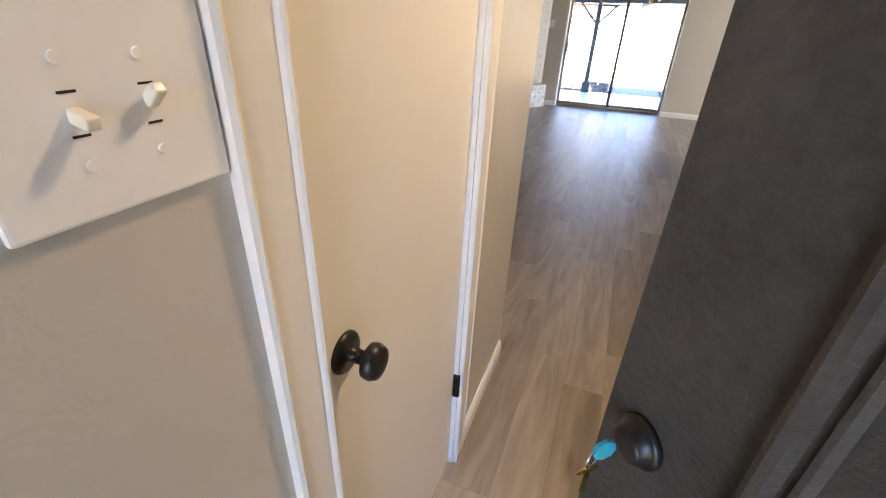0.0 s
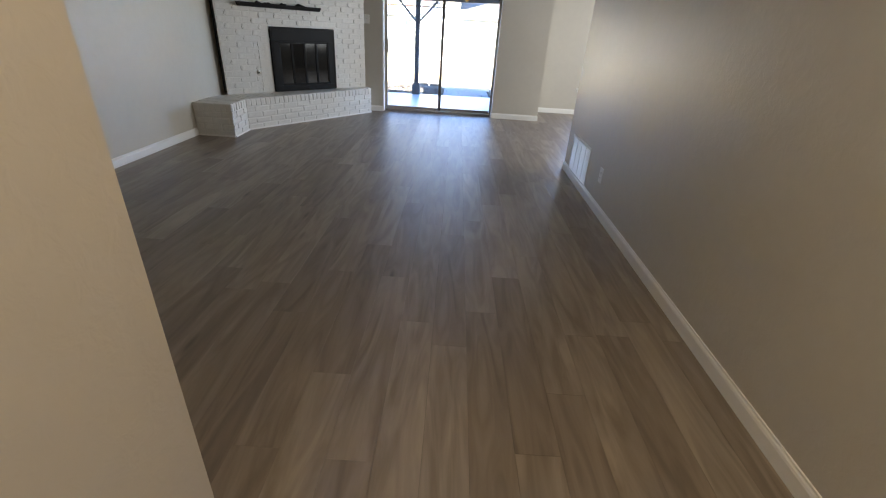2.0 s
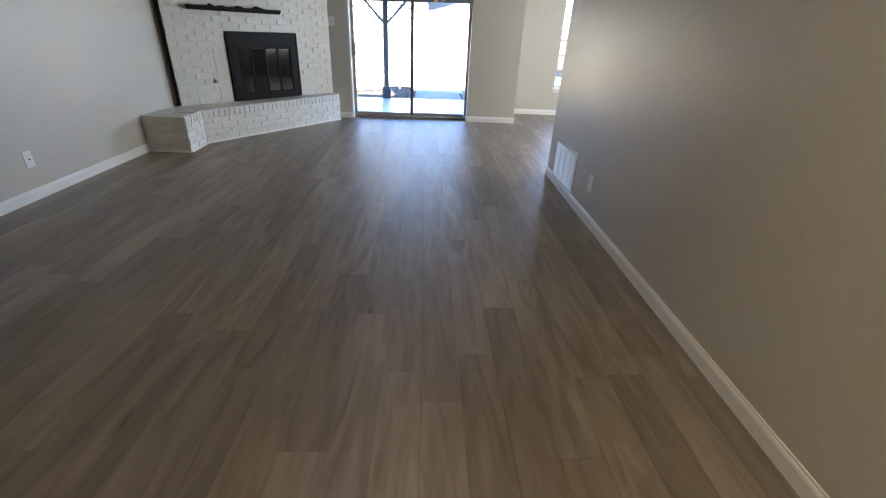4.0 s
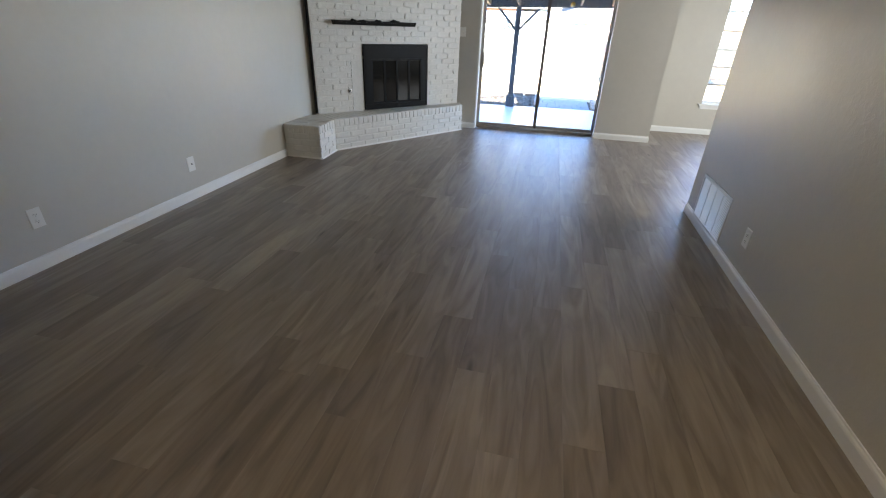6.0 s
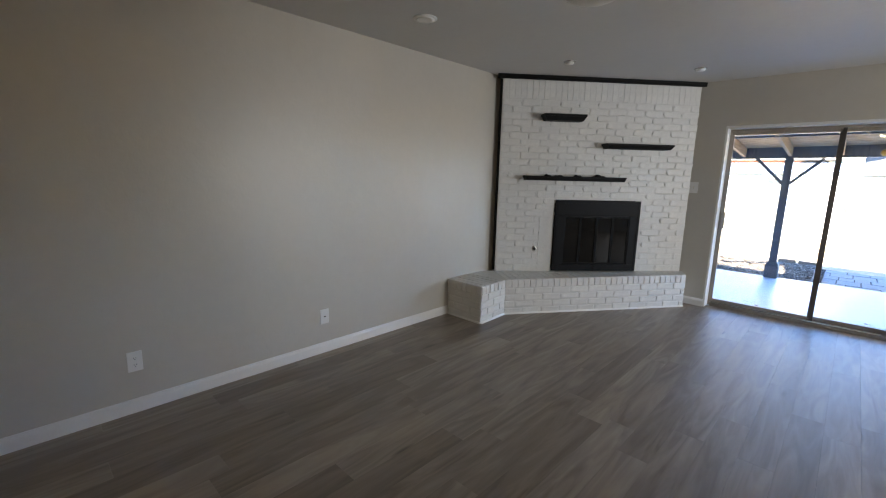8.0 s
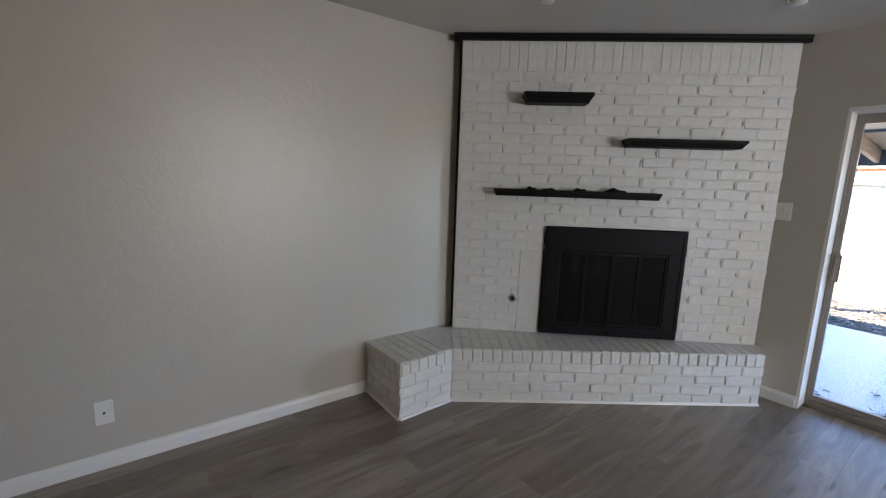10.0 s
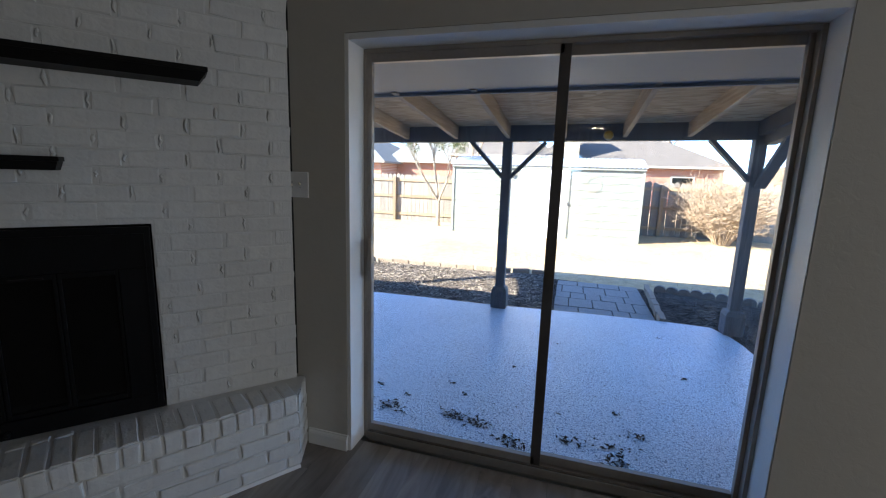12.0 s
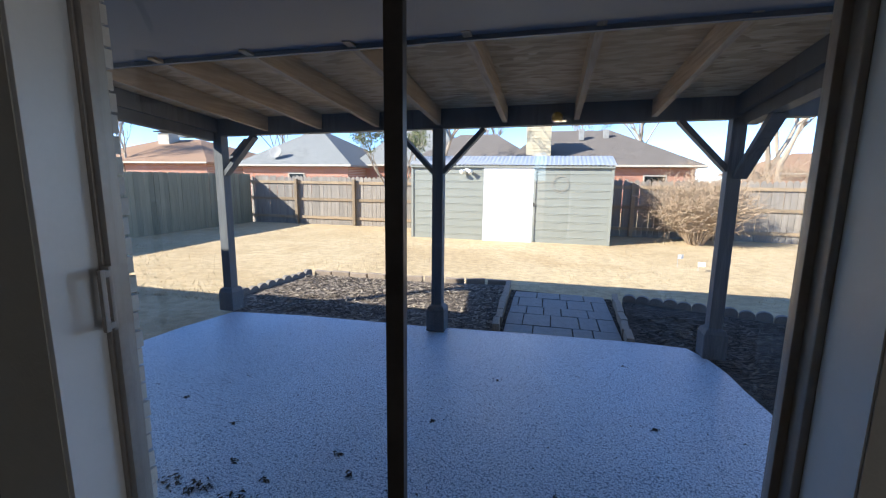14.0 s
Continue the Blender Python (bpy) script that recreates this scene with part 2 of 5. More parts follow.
POSTPAINT = weathered("grey_post_paint", (0.165, 0.178, 0.195), (0.085, 0.09, 0.098), 0.6)
SOFFIT = plain("slate_soffit_paint", (0.12, 0.152, 0.20), 0.55, var=0.1, bump=0.1, bscale=20)
RAFTER = weathered("rafter_wood", (0.58, 0.46, 0.33), (0.34, 0.26, 0.185), 0.8, spread=(18, 1.2, 18))
OSB = osb("osb_sheathing")
LAWN = lawn_mat("dormant_lawn")
# one mulch, brightened for the sunlit bed and dimmed for the shaded bed
MULCH_SUNLIT = mulch_mat("sunlit_mulch", 2.0)
MULCH_SHADED = mulch_mat("shaded_mulch", 0.75)
PAVER = plain("grey_paver", (0.27, 0.265, 0.255), 0.85, var=0.2, scale=5, bump=0.4, bscale=40, dist=0.006)
EDGING = plain("tan_edging_block", (0.30, 0.235, 0.18), 0.9, var=0.25, scale=9, bump=0.5, bscale=50, dist=0.008)
EDGEGREY = plain("grey_edging_block", (0.22, 0.195, 0.175), 0.9, var=0.25, scale=9, bump=0.5, bscale=50, dist=0.008)
SHEDMETAL = plain("sage_grey_steel_siding", (0.255, 0.26, 0.225), 0.5, 0.1, var=0.08, bump=0.05)
SHEDWHITE = plain("white_steel_door", (0.80, 0.80, 0.79), 0.45, var=0.04)
GALV = plain("galvanised_roof", (0.58, 0.59, 0.60), 0.4, 0.5, var=0.12)
PICKET = weathered("weathered_grey_picket", (0.33, 0.295, 0.255), (0.19, 0.165, 0.14))
PICKETGREEN = weathered("mossy_picket", (0.30, 0.285, 0.215), (0.17, 0.17, 0.115))
RAIL = weathered("cedar_rail", (0.36, 0.27, 0.175), (0.22, 0.165, 0.11), spread=(1.2, 18, 18))
ROOFTAN = shingle_mat("tan_shingle", (0.36, 0.225, 0.145))
ROOFGREY = shingle_mat("grey_shingle", (0.27, 0.27, 0.255))
ROOFBROWN = shingle_mat("brown_shingle", (0.19, 0.165, 0.145))
REDBRICK = brick_far("red_house_brick", (0.34, 0.14, 0.085))
CREAM = plain("cream_siding", (0.46, 0.395, 0.275), 0.7, var=0.08, scale=3)
GUTTER = plain("cream_gutter", (0.42, 0.375, 0.31), 0.6)
BARK = plain("grey_bark", (0.34, 0.275, 0.21), 0.95, var=0.3, scale=4, bump=0.6, bscale=30, dist=0.02)
TWIG = plain("tan_twig", (0.37, 0.27, 0.18), 0.95, var=0.3, scale=5)
LEAF = plain("olive_leaf", (0.115, 0.13, 0.045), 0.6, var=0.45, scale=3)
DEBRIS = plain("dry_leaf_litter", (0.035, 0.026, 0.019), 0.9, var=0.5, scale=20)
EXTBRICK = plain("exterior_white_brick", (0.55, 0.52, 0.47), 0.7, var=0.15, scale=12, bump=0.5, bscale=45, dist=0.006)


# ---- mesh helpers ----
def box(bm, x0, x1, y0, y1, z0, z1, m=None):
    r = bmesh.ops.create_cube(bm, size=1.0)
    mat = Matrix.Translation(((x0 + x1) / 2, (y0 + y1) / 2, (z0 + z1) / 2)) @ Matrix.Diagonal((abs(x1 - x0), abs(y1 - y0), abs(z1 - z0), 1))
    bmesh.ops.transform(bm, matrix=(m or Matrix()) @ mat, verts=r["verts"])
    return r["verts"]


def cyl(bm, r0, r1, length, m=None, seg=20):
    """A cone or cylinder along local z, from 0 to length."""
    r = bmesh.ops.create_cone(bm, cap_ends=True, segments=seg, radius1=r0, radius2=r1, depth=length)
    bmesh.ops.transform(bm, matrix=(m or Matrix()) @ Matrix.Translation((0, 0, length / 2)), verts=r["verts"])
    return r["verts"]


def lathe(bm, prof, m=None, seg=28):
    """Turns (radius, z) pairs round local z."""
    rings = []
    for r, z in prof:
        rings.append([bm.verts.new((m or Matrix()) @ Vector((r * math.cos(a), r * math.sin(a), z))) for a in (2 * math.pi * i / seg for i in range(seg))])
    for a, b in zip(rings, rings[1:]):
        for i in range(seg):
            bm.faces.new((a[i], a[(i + 1) % seg], b[(i + 1) % seg], b[i]))
    bm.faces.new(rings[0][::-1])
    bm.faces.new(rings[-1])


def prism(bm, pts, z0, z1):
    a = [bm.verts.new((x, y, z0)) for x, y in pts]
    b = [bm.verts.new((x, y, z1)) for x, y in pts]
    bm.faces.new(a[::-1])
    bm.faces.new(b)
    for i in range(len(pts)):
        j = (i + 1) % len(pts)
        bm.faces.new((a[i], a[j], b[j], b[i]))


def sweep(bm, prof, p, q, up=Vector((0, 0, 1))):
    """A profile of (out, up) pairs swept from p to q; out is to the right of the way."""
    p, q = Vector(p), Vector(q)
    d = (q - p).normalized()
    out = d.cross(up)
    a = [bm.verts.new(p + out * o + up * u) for o, u in prof]
    b = [bm.verts.new(q + out * o + up * u) for o, u in prof]
    n = len(prof)
    for i in range(n):
        j = (i + 1) % n
        bm.faces.new((a[i], a[j], b[j], b[i]))
    bm.faces.new(a[::-1])
    bm.faces.new(b)


def bevel(bm, w, seg=2):
    bmesh.ops.remove_doubles(bm, verts=bm.verts, dist=1e-5)
    bmesh.ops.bevel(bm, geom=bm.edges[:], offset=w, segments=seg, affect="EDGES", profile=0.6, clamp_overlap=True)


def mesh_of(name, bm, material, smooth=False):
    bmesh.ops.recalc_face_normals(bm, faces=bm.faces)
    me = bpy.data.meshes.new(name)
    bm.to_mesh(me)
    bm.free()
    me.materials.append(material)
    if smooth:
        for p in me.polygons:
            p.use_smooth = True
    return me


def part(name, bm, material, parent=None, label="", smooth=False, m=None):
    ob = new(name, mesh_of(name, bm, material, smooth))
    if parent is not None:
        ob.parent = parent
    if m is not None:
        ob.matrix_basis = m
    if label:
        ob["label"] = label
    return ob


def boxpart(name, dims, material, parent=None, label="", bev=0.0, m=None, seg=2):
    bm = bmesh.new()
    box(bm, *dims)
    if bev:
        bevel(bm, bev, seg)
    return part(name, bm, material, parent, label, m=m)


def thing(name, label, category, m=None, group="", kind=""):
    ob = new(name)
    ob.empty_display_size = 0.1
    if m is not None:
        ob.matrix_basis = m
    return tagged(ob, label, category, group, kind)


def structure(name, label, category, bm, material, smooth=False):
    return tagged(part(name, bm, material, smooth=smooth), label, category, kind="structure")


def rod(bm, p, q, r0, r1=None, seg=8):
    p, q = Vector(p), Vector(q)
    d = q - p
    m = Matrix.Translation(p) @ d.to_track_quat("Z", "Y").to_matrix().to_4x4()
    cyl(bm, r0, r0 if r1 is None else r1, d.length, m, seg)


def beam(bm, p, q, w, h, up=Vector((0, 0, 1))):
    """A square timber from p to q, w wide and h high about its axis."""
    p, q = Vector(p), Vector(q)
    d = (q - p).normalized()
    side = d.cross(up).normalized()
    top = side.cross(d)
    ends = []
    for c in (p, q):
        ends.append([bm.verts.new(c + side * (sx * w / 2) + top * (sz * h / 2)) for sx, sz in ((-1, -1), (1, -1), (1, 1), (-1, 1))])
    a, b = ends
    bm.faces.new(a[::-1])
    bm.faces.new(b)
    for i in range(4):
        j = (i + 1) % 4
        bm.faces.new((a[i], a[j], b[j], b[i]))


# ---- plan ----
WX, EX, HX = -1.212, 3.192, 1.55     # west wall, east wall, hall wall
FY, SY, NY, KY = -0.80, 1.175, 8.40, 9.40  # front wall, south wall of the room, door wall, nook wall
EEND, PIER, CZ = 5.525, 3.346, CEILING
DX0, DX1 = 0.672, 2.558              # patio doorway
FARX, SLANT = 6.7, -0.012
NX0, NX1, NZ0 = 4.238, 5.62, 0.478     # nook window
YARD, SLAB = -0.17, -0.10

# ---- structure ----
def walls():
    def w(name, label, *boxes, mat=GREIGE):
        bm = bmesh.new()
        for b in boxes:
            box(bm, *b)
        return structure(name, label, "wall", bm, mat)
    w("wall_west", "long greige painted wall with a soft trowelled texture", (WX - 0.15, WX, SY - 0.124, 8.72, 0, CZ))
    w("wall_south", "greige painted wall beside the foyer closet", (WX, HX - 0.12, SY - 0.12, SY, 0, CZ))
    w("wall_hall", "greige painted foyer wall around the closet door", (HX - 0.12, HX, FY, -0.075, 0, CZ), (HX - 0.12, HX, 0.57, SY, 0, CZ), (HX - 0.12, HX, -0.075, 0.57, 2.05, CZ))
    w("wall_closet", "plain closed back of the foyer closet", (WX - 0.15, HX - 0.12, FY - 0.15, FY, 0, CZ))
    bm = bmesh.new()
    prism(bm, [(EX, EEND), (EX + 0.12, EEND), (EX + 0.20, FY), (EX + SLANT * (EEND - FY), FY)][::-1], 0, CZ)
    structure("wall_east", "greige painted wall with an open end towards the dining nook", "wall", bm, GREIGE)
    w("wall_front", "greige painted wall around the front doorway", (HX - 0.12, HX + 0.02, FY - 0.15, FY, 0, CZ), (2.44, EX + 0.12, FY - 0.15, FY, 0, CZ), (HX + 0.02, 2.44, FY - 0.15, FY, 2.06, CZ))
    w("wall_north", "greige painted wall around the sliding patio door", (WX, DX0, NY, 8.65, 0, CZ), (DX1, PIER, NY, 8.65, 0, CZ), (DX0, DX1, NY, 8.65, 2.085, CZ))
    w("wall_pier", "greige return wall beside the dining nook", (PIER - 0.14, PIER, 8.65, KY, 0, CZ))
    w("wall_nook", "greige painted wall around the nook window", (PIER - 0.14, NX0, KY, KY + 0.2, 0, CZ), (NX1, FARX, KY, KY + 0.2, 0, CZ), (NX0, NX1, KY, KY + 0.2, 0, NZ0), (NX0, NX1, KY, KY + 0.2, 2.06, CZ))
    w("wall_dining_east", "plain greige wall closing the dining nook", (FARX, FARX + 0.15, 2.0, KY + 0.2, 0, CZ))
    w("wall_dining_south", "plain greige wall closing the dining nook", (EX + 0.12, FARX, 1.88, 2.0, 0, CZ))
    bm = bmesh.new()
    box(bm, WX - 0.15, FARX + 0.15, FY - 0.15, 8.60, CZ, CZ + 0.2)
    box(bm, PIER - 0.14, FARX + 0.15, 8.60, KY + 0.2, CZ, CZ + 0.2)
    structure("ceiling", "off-white textured flat ceiling", "ceiling", bm, CEIL)


walls()

BASE = [(0, 0), (0.013, 0), (0.013, 0.062), (0.010, 0.072), (0.006, 0.078), (0.005, 0.086), (0, 0.088)]


def baseboards():
    runs = [((WX, SY), (WX, 5.945)), ((0.44, NY), (DX0, NY)), ((DX0, NY), (DX0, 8.52)), ((DX1, 8.52), (DX1, NY)), ((DX1, NY), (PIER, NY)), ((PIER, NY), (PIER, KY)),
            ((PIER, KY), (FARX, KY)), ((EX, EEND), (EX + SLANT * (EEND - FY), FY)), ((EX + 0.12, EEND), (EX, EEND)), ((FARX, KY), (FARX, 2.0)),
            ((HX, 0.655), (HX, SY)), ((HX, SY), (WX, SY)), ((HX, FY), (HX, -0.1425))]
    for (x0, y0), (x1, y1) in runs:
        bm = bmesh.new()
        sweep(bm, BASE, (x0, y0, 0.0005), (x1, y1, 0.0005))
        structure("baseboard", "white painted moulded baseboard", "baseboard", bm, TRIM)


baseboards()


def closet_door():
    d = thing("door_1", "closed cream-white flat closet door in white casing", "door", kind="structure")
    x = HX
    boxpart("door_leaf", (x - 0.05, x - 0.012, -0.052, 0.547, 0.012, 2.025), DOORWHITE, d, bev=0.002)
    for y0, y1 in ((-0.075, -0.056), (0.551, 0.57)):
        boxpart("jamb", (x - 0.12, x + 0.002, y0, y1, 0, 2.05), DOORWHITE, d, bev=0.002)
    boxpart("jamb", (x - 0.12, x + 0.002, -0.056, 0.551, 2.03, 2.05), DOORWHITE, d)
    prof = [(0, 0), (0.011, 0), (0.016, 0.003), (0.017, 0.007), (0.015, 0.011), (0.011, 0.015), (0.0125, 0.068), (0.016, 0.074), (0.013, 0.080), (0, 0.080)]
    for y, s in ((-0.062, -1), (0.557, 1)):
        bm = bmesh.new()
        pts = [(x + o, y + s * u) for o, u in prof]
        prism(bm, pts if s < 0 else pts[::-1], 0, 2.10)
        part("casing", bm, DOORWHITE, d)
    boxpart("casing", (x, x + 0.018, -0.062, 0.557, 2.036, 2.10), DOORWHITE, d, bev=0.003)
    turn = Matrix.Translation((x - 0.012, 0.006, 0.970)) @ Matrix.Rotation(radians(90), 4, "Y")
    bm = bmesh.new()
    lathe(bm, [(0.034, 0.0), (0.034, 0.004), (0.030, 0.009), (0.012, 0.012), (0.011, 0.030), (0.014, 0.036), (0.027, 0.042), (0.0285, 0.052), (0.024, 0.062), (0.012, 0.066)], turn)
    part("knob", bm, BRONZE, d, "oil-rubbed bronze round door knob", smooth=True)
    for z in (0.385, 1.80):
        bm = bmesh.new()
        box(bm, x - 0.014, x + 0.004, 0.543, 0.554, z - 0.045, z + 0.045)
        bevel(bm, 0.0025)
        for k in (-0.03, 0.0, 0.03):
            cyl(bm, 0.0065, 0.0065, 0.026, Matrix.Translation((x + 0.003, 0.549, z + k - 0.013)), 10)
        part("hinge", bm, BRONZE, d, "black door hinge")
    boxpart("latch_plate", (x - 0.013, x + 0.0035, -0.059, -0.053, 0.925, 0.982), BRONZE, d, "black latch plate", bev=0.001)


closet_door()


def switch_plate(name, m, label, gangs=2, kind="toggle", w=None, h=0.125):
    """Local x along the wall, y out of it, z up."""
    w = w or (0.135 if gangs == 2 else 0.078)
    s = thing(name, label, "switch" if kind == "toggle" else "outlet", m)
    bm = bmesh.new()
    box(bm, -w / 2, w / 2, -0.001, 0.006, -h / 2, h / 2)
    bevel(bm, 0.0025)
    part("plate", bm, WHITEPLASTIC, s)
    for g in range(gangs):
        cx = (g - (gangs - 1) / 2) * 0.046
        for z in (-0.03, 0.03):
            bm = bmesh.new()
            cyl(bm, 0.0038, 0.0032, 0.0018, Matrix.Translation((cx, 0.0055, z)) @ Matrix.Rotation(radians(-90), 4, "X"), 12)
            part("screw", bm, WHITEPLASTIC, s)
        if kind == "toggle":
            for zz in (-0.0122, 0.0122):
                boxpart("slot", (cx - 0.005, cx + 0.005, 0.004, 0.0064, zz - 0.0008, zz + 0.0008), SLOT, s)
            bm = bmesh.new()
            tilt = 40 if g == 0 else -14
            mm = Matrix.Translation((cx, 0.005, 0)) @ Matrix.Rotation(radians(tilt), 4, "X")
            vs = box(bm, -0.0036, 0.0036, 0, 0.017, -0.0046, 0.0046)
            for v in bm.verts:
                if v.co.y > 0.01:
                    v.co.x *= 1.25
                    v.co.z *= 0.85
            bevel(bm, 0.0018, 3)
            bm.transform(mm)
            part("toggle", bm, IVORY, s, "ivory toggle lever", smooth=True)
    return s


def outlet(name, m, label):
    s = switch_plate(name, m, label, 1, "outlet")
    for z in (-0.022, 0.022):
        bm = bmesh.new()
        cyl(bm, 0.0155, 0.0150, 0.003, Matrix.Translation((0, 0.0052, z)) @ Matrix.Rotation(radians(-90), 4, "X"), 20)
        r = part("receptacle", bm, WHITEPLASTIC, s)
        for x, hh in ((-0.006, 0.008), (0.006, 0.0065)):
            boxpart("slot", (x - 0.0012, x + 0.0012, 0.0078, 0.0086, z - hh / 2 + 0.003, z + hh / 2 + 0.003), SLOT, r)
        bm = bmesh.new()
        cyl(bm, 0.0028, 0.0028, 0.0008, Matrix.Translation((0, 0.0079, z - 0.008)) @ Matrix.Rotation(radians(-90), 4, "X"), 10)
        part("slot", bm, SLOT, r)
    return s


def on_wall(x, y, z, facing):
    """A frame on a wall: local y points along facing (degrees)."""
    return pose(x, y, z, 0, 0, facing - 90)


switch_plate("light_switch", on_wall(HX, -0.220, 1.357, 0), "white double toggle light switch plate beside the closet door", w=0.150)
switch_plate("light_switch", on_wall(0.402, NY, 1.398, -90), "white double light switch plate beside the patio door")
outlet("wall_outlet", on_wall(WX, 3.165, 0.327, 0), "white duplex wall outlet above the baseboard")
s2 = switch_plate("cable_outlet", on_wall(WX, 4.462, 0.310, 0), "white cable outlet plate above the baseboard", 1, "outlet")
bm = bmesh.new()
cyl(bm, 0.0055, 0.005, 0.009, Matrix.Translation((0, 0.0055, 0)) @ Matrix.Rotation(radians(-90), 4, "X"), 12)
part("coax_jack", bm, BRONZE, s2, "dark coaxial jack")
outlet("wall_outlet", on_wall(EX + SLANT * 1.266, 4.252, 0.312, 180.7), "white duplex wall outlet near the return air grille")


def return_grille():
    g = thing("return_air_grille", "white louvred return air grille above the baseboard", "vent", on_wall(EX + SLANT * 0.543, 4.958, 0.258, 180.7))
    w, h = 0.315, 0.182
    for d in ((-w, w, 0, 0.012, h - 0.022, h), (-w, w, 0, 0.012, -h, -h + 0.022), (-w, -w + 0.022, 0, 0.012, -h + 0.022, h - 0.022), (w - 0.022, w, 0, 0.012, -h + 0.022, h - 0.022)):
        boxpart("frame", d, TRIM, g, bev=0.003)
    boxpart("backing", (-w + 0.02, w - 0.02, -0.001, 0.001, -h + 0.02, h - 0.02), SLOT, g)
    for x in (-0.146, 0.0, 0.146):
        boxpart("divider", (x - 0.004, x + 0.004, 0.001, 0.009, -h + 0.02, h - 0.02), TRIM, g)
    n = 20
    for i in range(n):
        z = -h + 0.028 + (2 * h - 0.056) * i / (n - 1)
        bm = bmesh.new()
        box(bm, -w + 0.021, w - 0.021, -0.0065, 0.0065, -0.0010, 0.0010)
        part("slat", bm, TRIM, g, m=Matrix.Translation((0, 0.0065, z)) @ Matrix.Rotation(radians(-58), 4, "X"))


return_grille()


def front_door():
    """Stands open into the foyer; its outer face looks towards the opening."""
    E = Vector((1.8812, -0.122))
    hinge = E + 0.86 * Vector((0.6, -0.8))
    ang = math.degrees(math.atan2(E.y - hinge.y, E.x - hinge.x))
    d = thing("door_2", "charcoal painted panelled front door standing half open", "door", pose(hinge.x, hinge.y, 0, 0, 0, ang), kind="structure")
    # local x from hinge to latch, y to the outer face
    L, T = 0.86, 0.044
    boxpart("door_leaf", (0, L, -T, 0.0, 0.015, 2.03), DARKDOOR, d, bev=0.0015)
    def panel(x0, x1, z0, z1):
        bm = bmesh.new()
        steps = [(0, 0.0005), (0.003, 0.009), (0.007, 0.011), (0.012, 0.010), (0.015, 0.003), (0.018, 0.002), (0.020, 0.006), (0.023, 0.006), (0.026, 0.0012), (0.044, 0.0008), (0.075, 0.0045)]
        rings = []
        for o, h in steps:
            rings.append([bm.verts.new((x, h, z)) for x, z in ((x0 + o, z0 + o), (x1 - o, z0 + o), (x1 - o, z1 - o), (x0 + o, z1 - o))])
        for a, b in zip(rings, rings[1:]):
            for i in range(4):
                j = (i + 1) % 4
                bm.faces.new((a[i], a[j], b[j], b[i]))
        bm.faces.new(rings[-1])
        part("panel", bm, DARKDOOR, d, "raised moulded door panel")
    panel(0.12, L - 0.103, 1.05, 1.90)
    panel(0.12, L - 0.103, 0.20, 0.86)
    out = Matrix.Rotation(radians(-90), 4, "X")
    bm = bmesh.new()
    lathe(bm, [(0.034, 0), (0.034, 0.006), (0.031, 0.010), (0.0245, 0.012), (0.0235, 0.024), (0.020, 0.028), (0.008, 0.028)], Matrix.Translation((L - 0.040, 0, 1.156)) @ out @ Matrix.Scale(0.58, 4))
    part("deadbolt", bm, BRONZE, d, "dark bronze deadbolt cylinder", smooth=True)
    bm = bmesh.new()
    lathe(bm, [(0.034, 0), (0.034, 0.006), (0.028, 0.010), (0.012, 0.014), (0.012, 0.026), (0.024, 0.032), (0.026, 0.042), (0.018, 0.050)], Matrix.Translation((L - 0.050, 0, 0.985)) @ out)
    part("knob", bm, BRONZE, d, "dark bronze door knob", smooth=True)
    k = thing("key_bunch", "key with teal cap hanging in the deadbolt", "keys", pose(hinge.x, hinge.y, 0, 0, 0, ang) @ Matrix.Translation((L - 0.040, 0.0165, 1.156)) @ Matrix.Scale(0.72, 4))
    bm = bmesh.new()
    box(bm, -0.0012, 0.0012, -0.012, 0.012, -0.004, 0.004)
    part("blade", bm, CHROME, k)
    bm = bmesh.new()
    lathe(bm, [(0.009, -0.003), (0.0125, -0.002), (0.0125, 0.002), (0.009, 0.003)], Matrix.Translation((0, 0.020, 0)) @ Matrix.Rotation(radians(90), 4, "Y"), 8)
    part("key_cap", bm, TEAL, k, "teal patterned key cap")
    bm = bmesh.new()
    ring(bm, 0.011, 0.0011, Matrix.Translation((0, 0.029, -0.010)) @ Matrix.Rotation(radians(20), 4, "Z"))
    part("key_ring", bm, CHROME, k, smooth=True)
    bm = bmesh.new()
    lathe(bm, [(0.006, -0.0012), (0.0115, -0.001), (0.0115, 0.001), (0.006, 0.0012)], Matrix.Translation((0.002, 0.031, -0.030)) @ Matrix.Rotation(radians(70), 4, "Y"), 16)
    box(bm, 0.001, 0.003, 0.027, 0.034, -0.064, -0.036)
    part("spare_key", bm, BRASS, k, "brass spare key")
    # frame
    f = thing("door_frame", "white painted front door frame", "door frame", kind="structure")
    for x0, x1 in ((HX + 0.021, HX + 0.045), (2.405, 2.439)):
        boxpart("jamb", (x0, x1, FY - 0.152, FY + 0.002, 0, 2.035), TRIM, f)
    boxpart("head", (HX + 0.021, 2.439, FY - 0.152, FY + 0.002, 2.035, 2.058), TRIM, f)
    boxpart("casing", (2.43, 2.495, FY, FY + 0.017, 0.0, 2.10), TRIM, f, bev=0.003)
    boxpart("threshold", (HX + 0.045, 2.405, FY - 0.18, FY, -0.02, 0.014), ALU, f, bev=0.004)


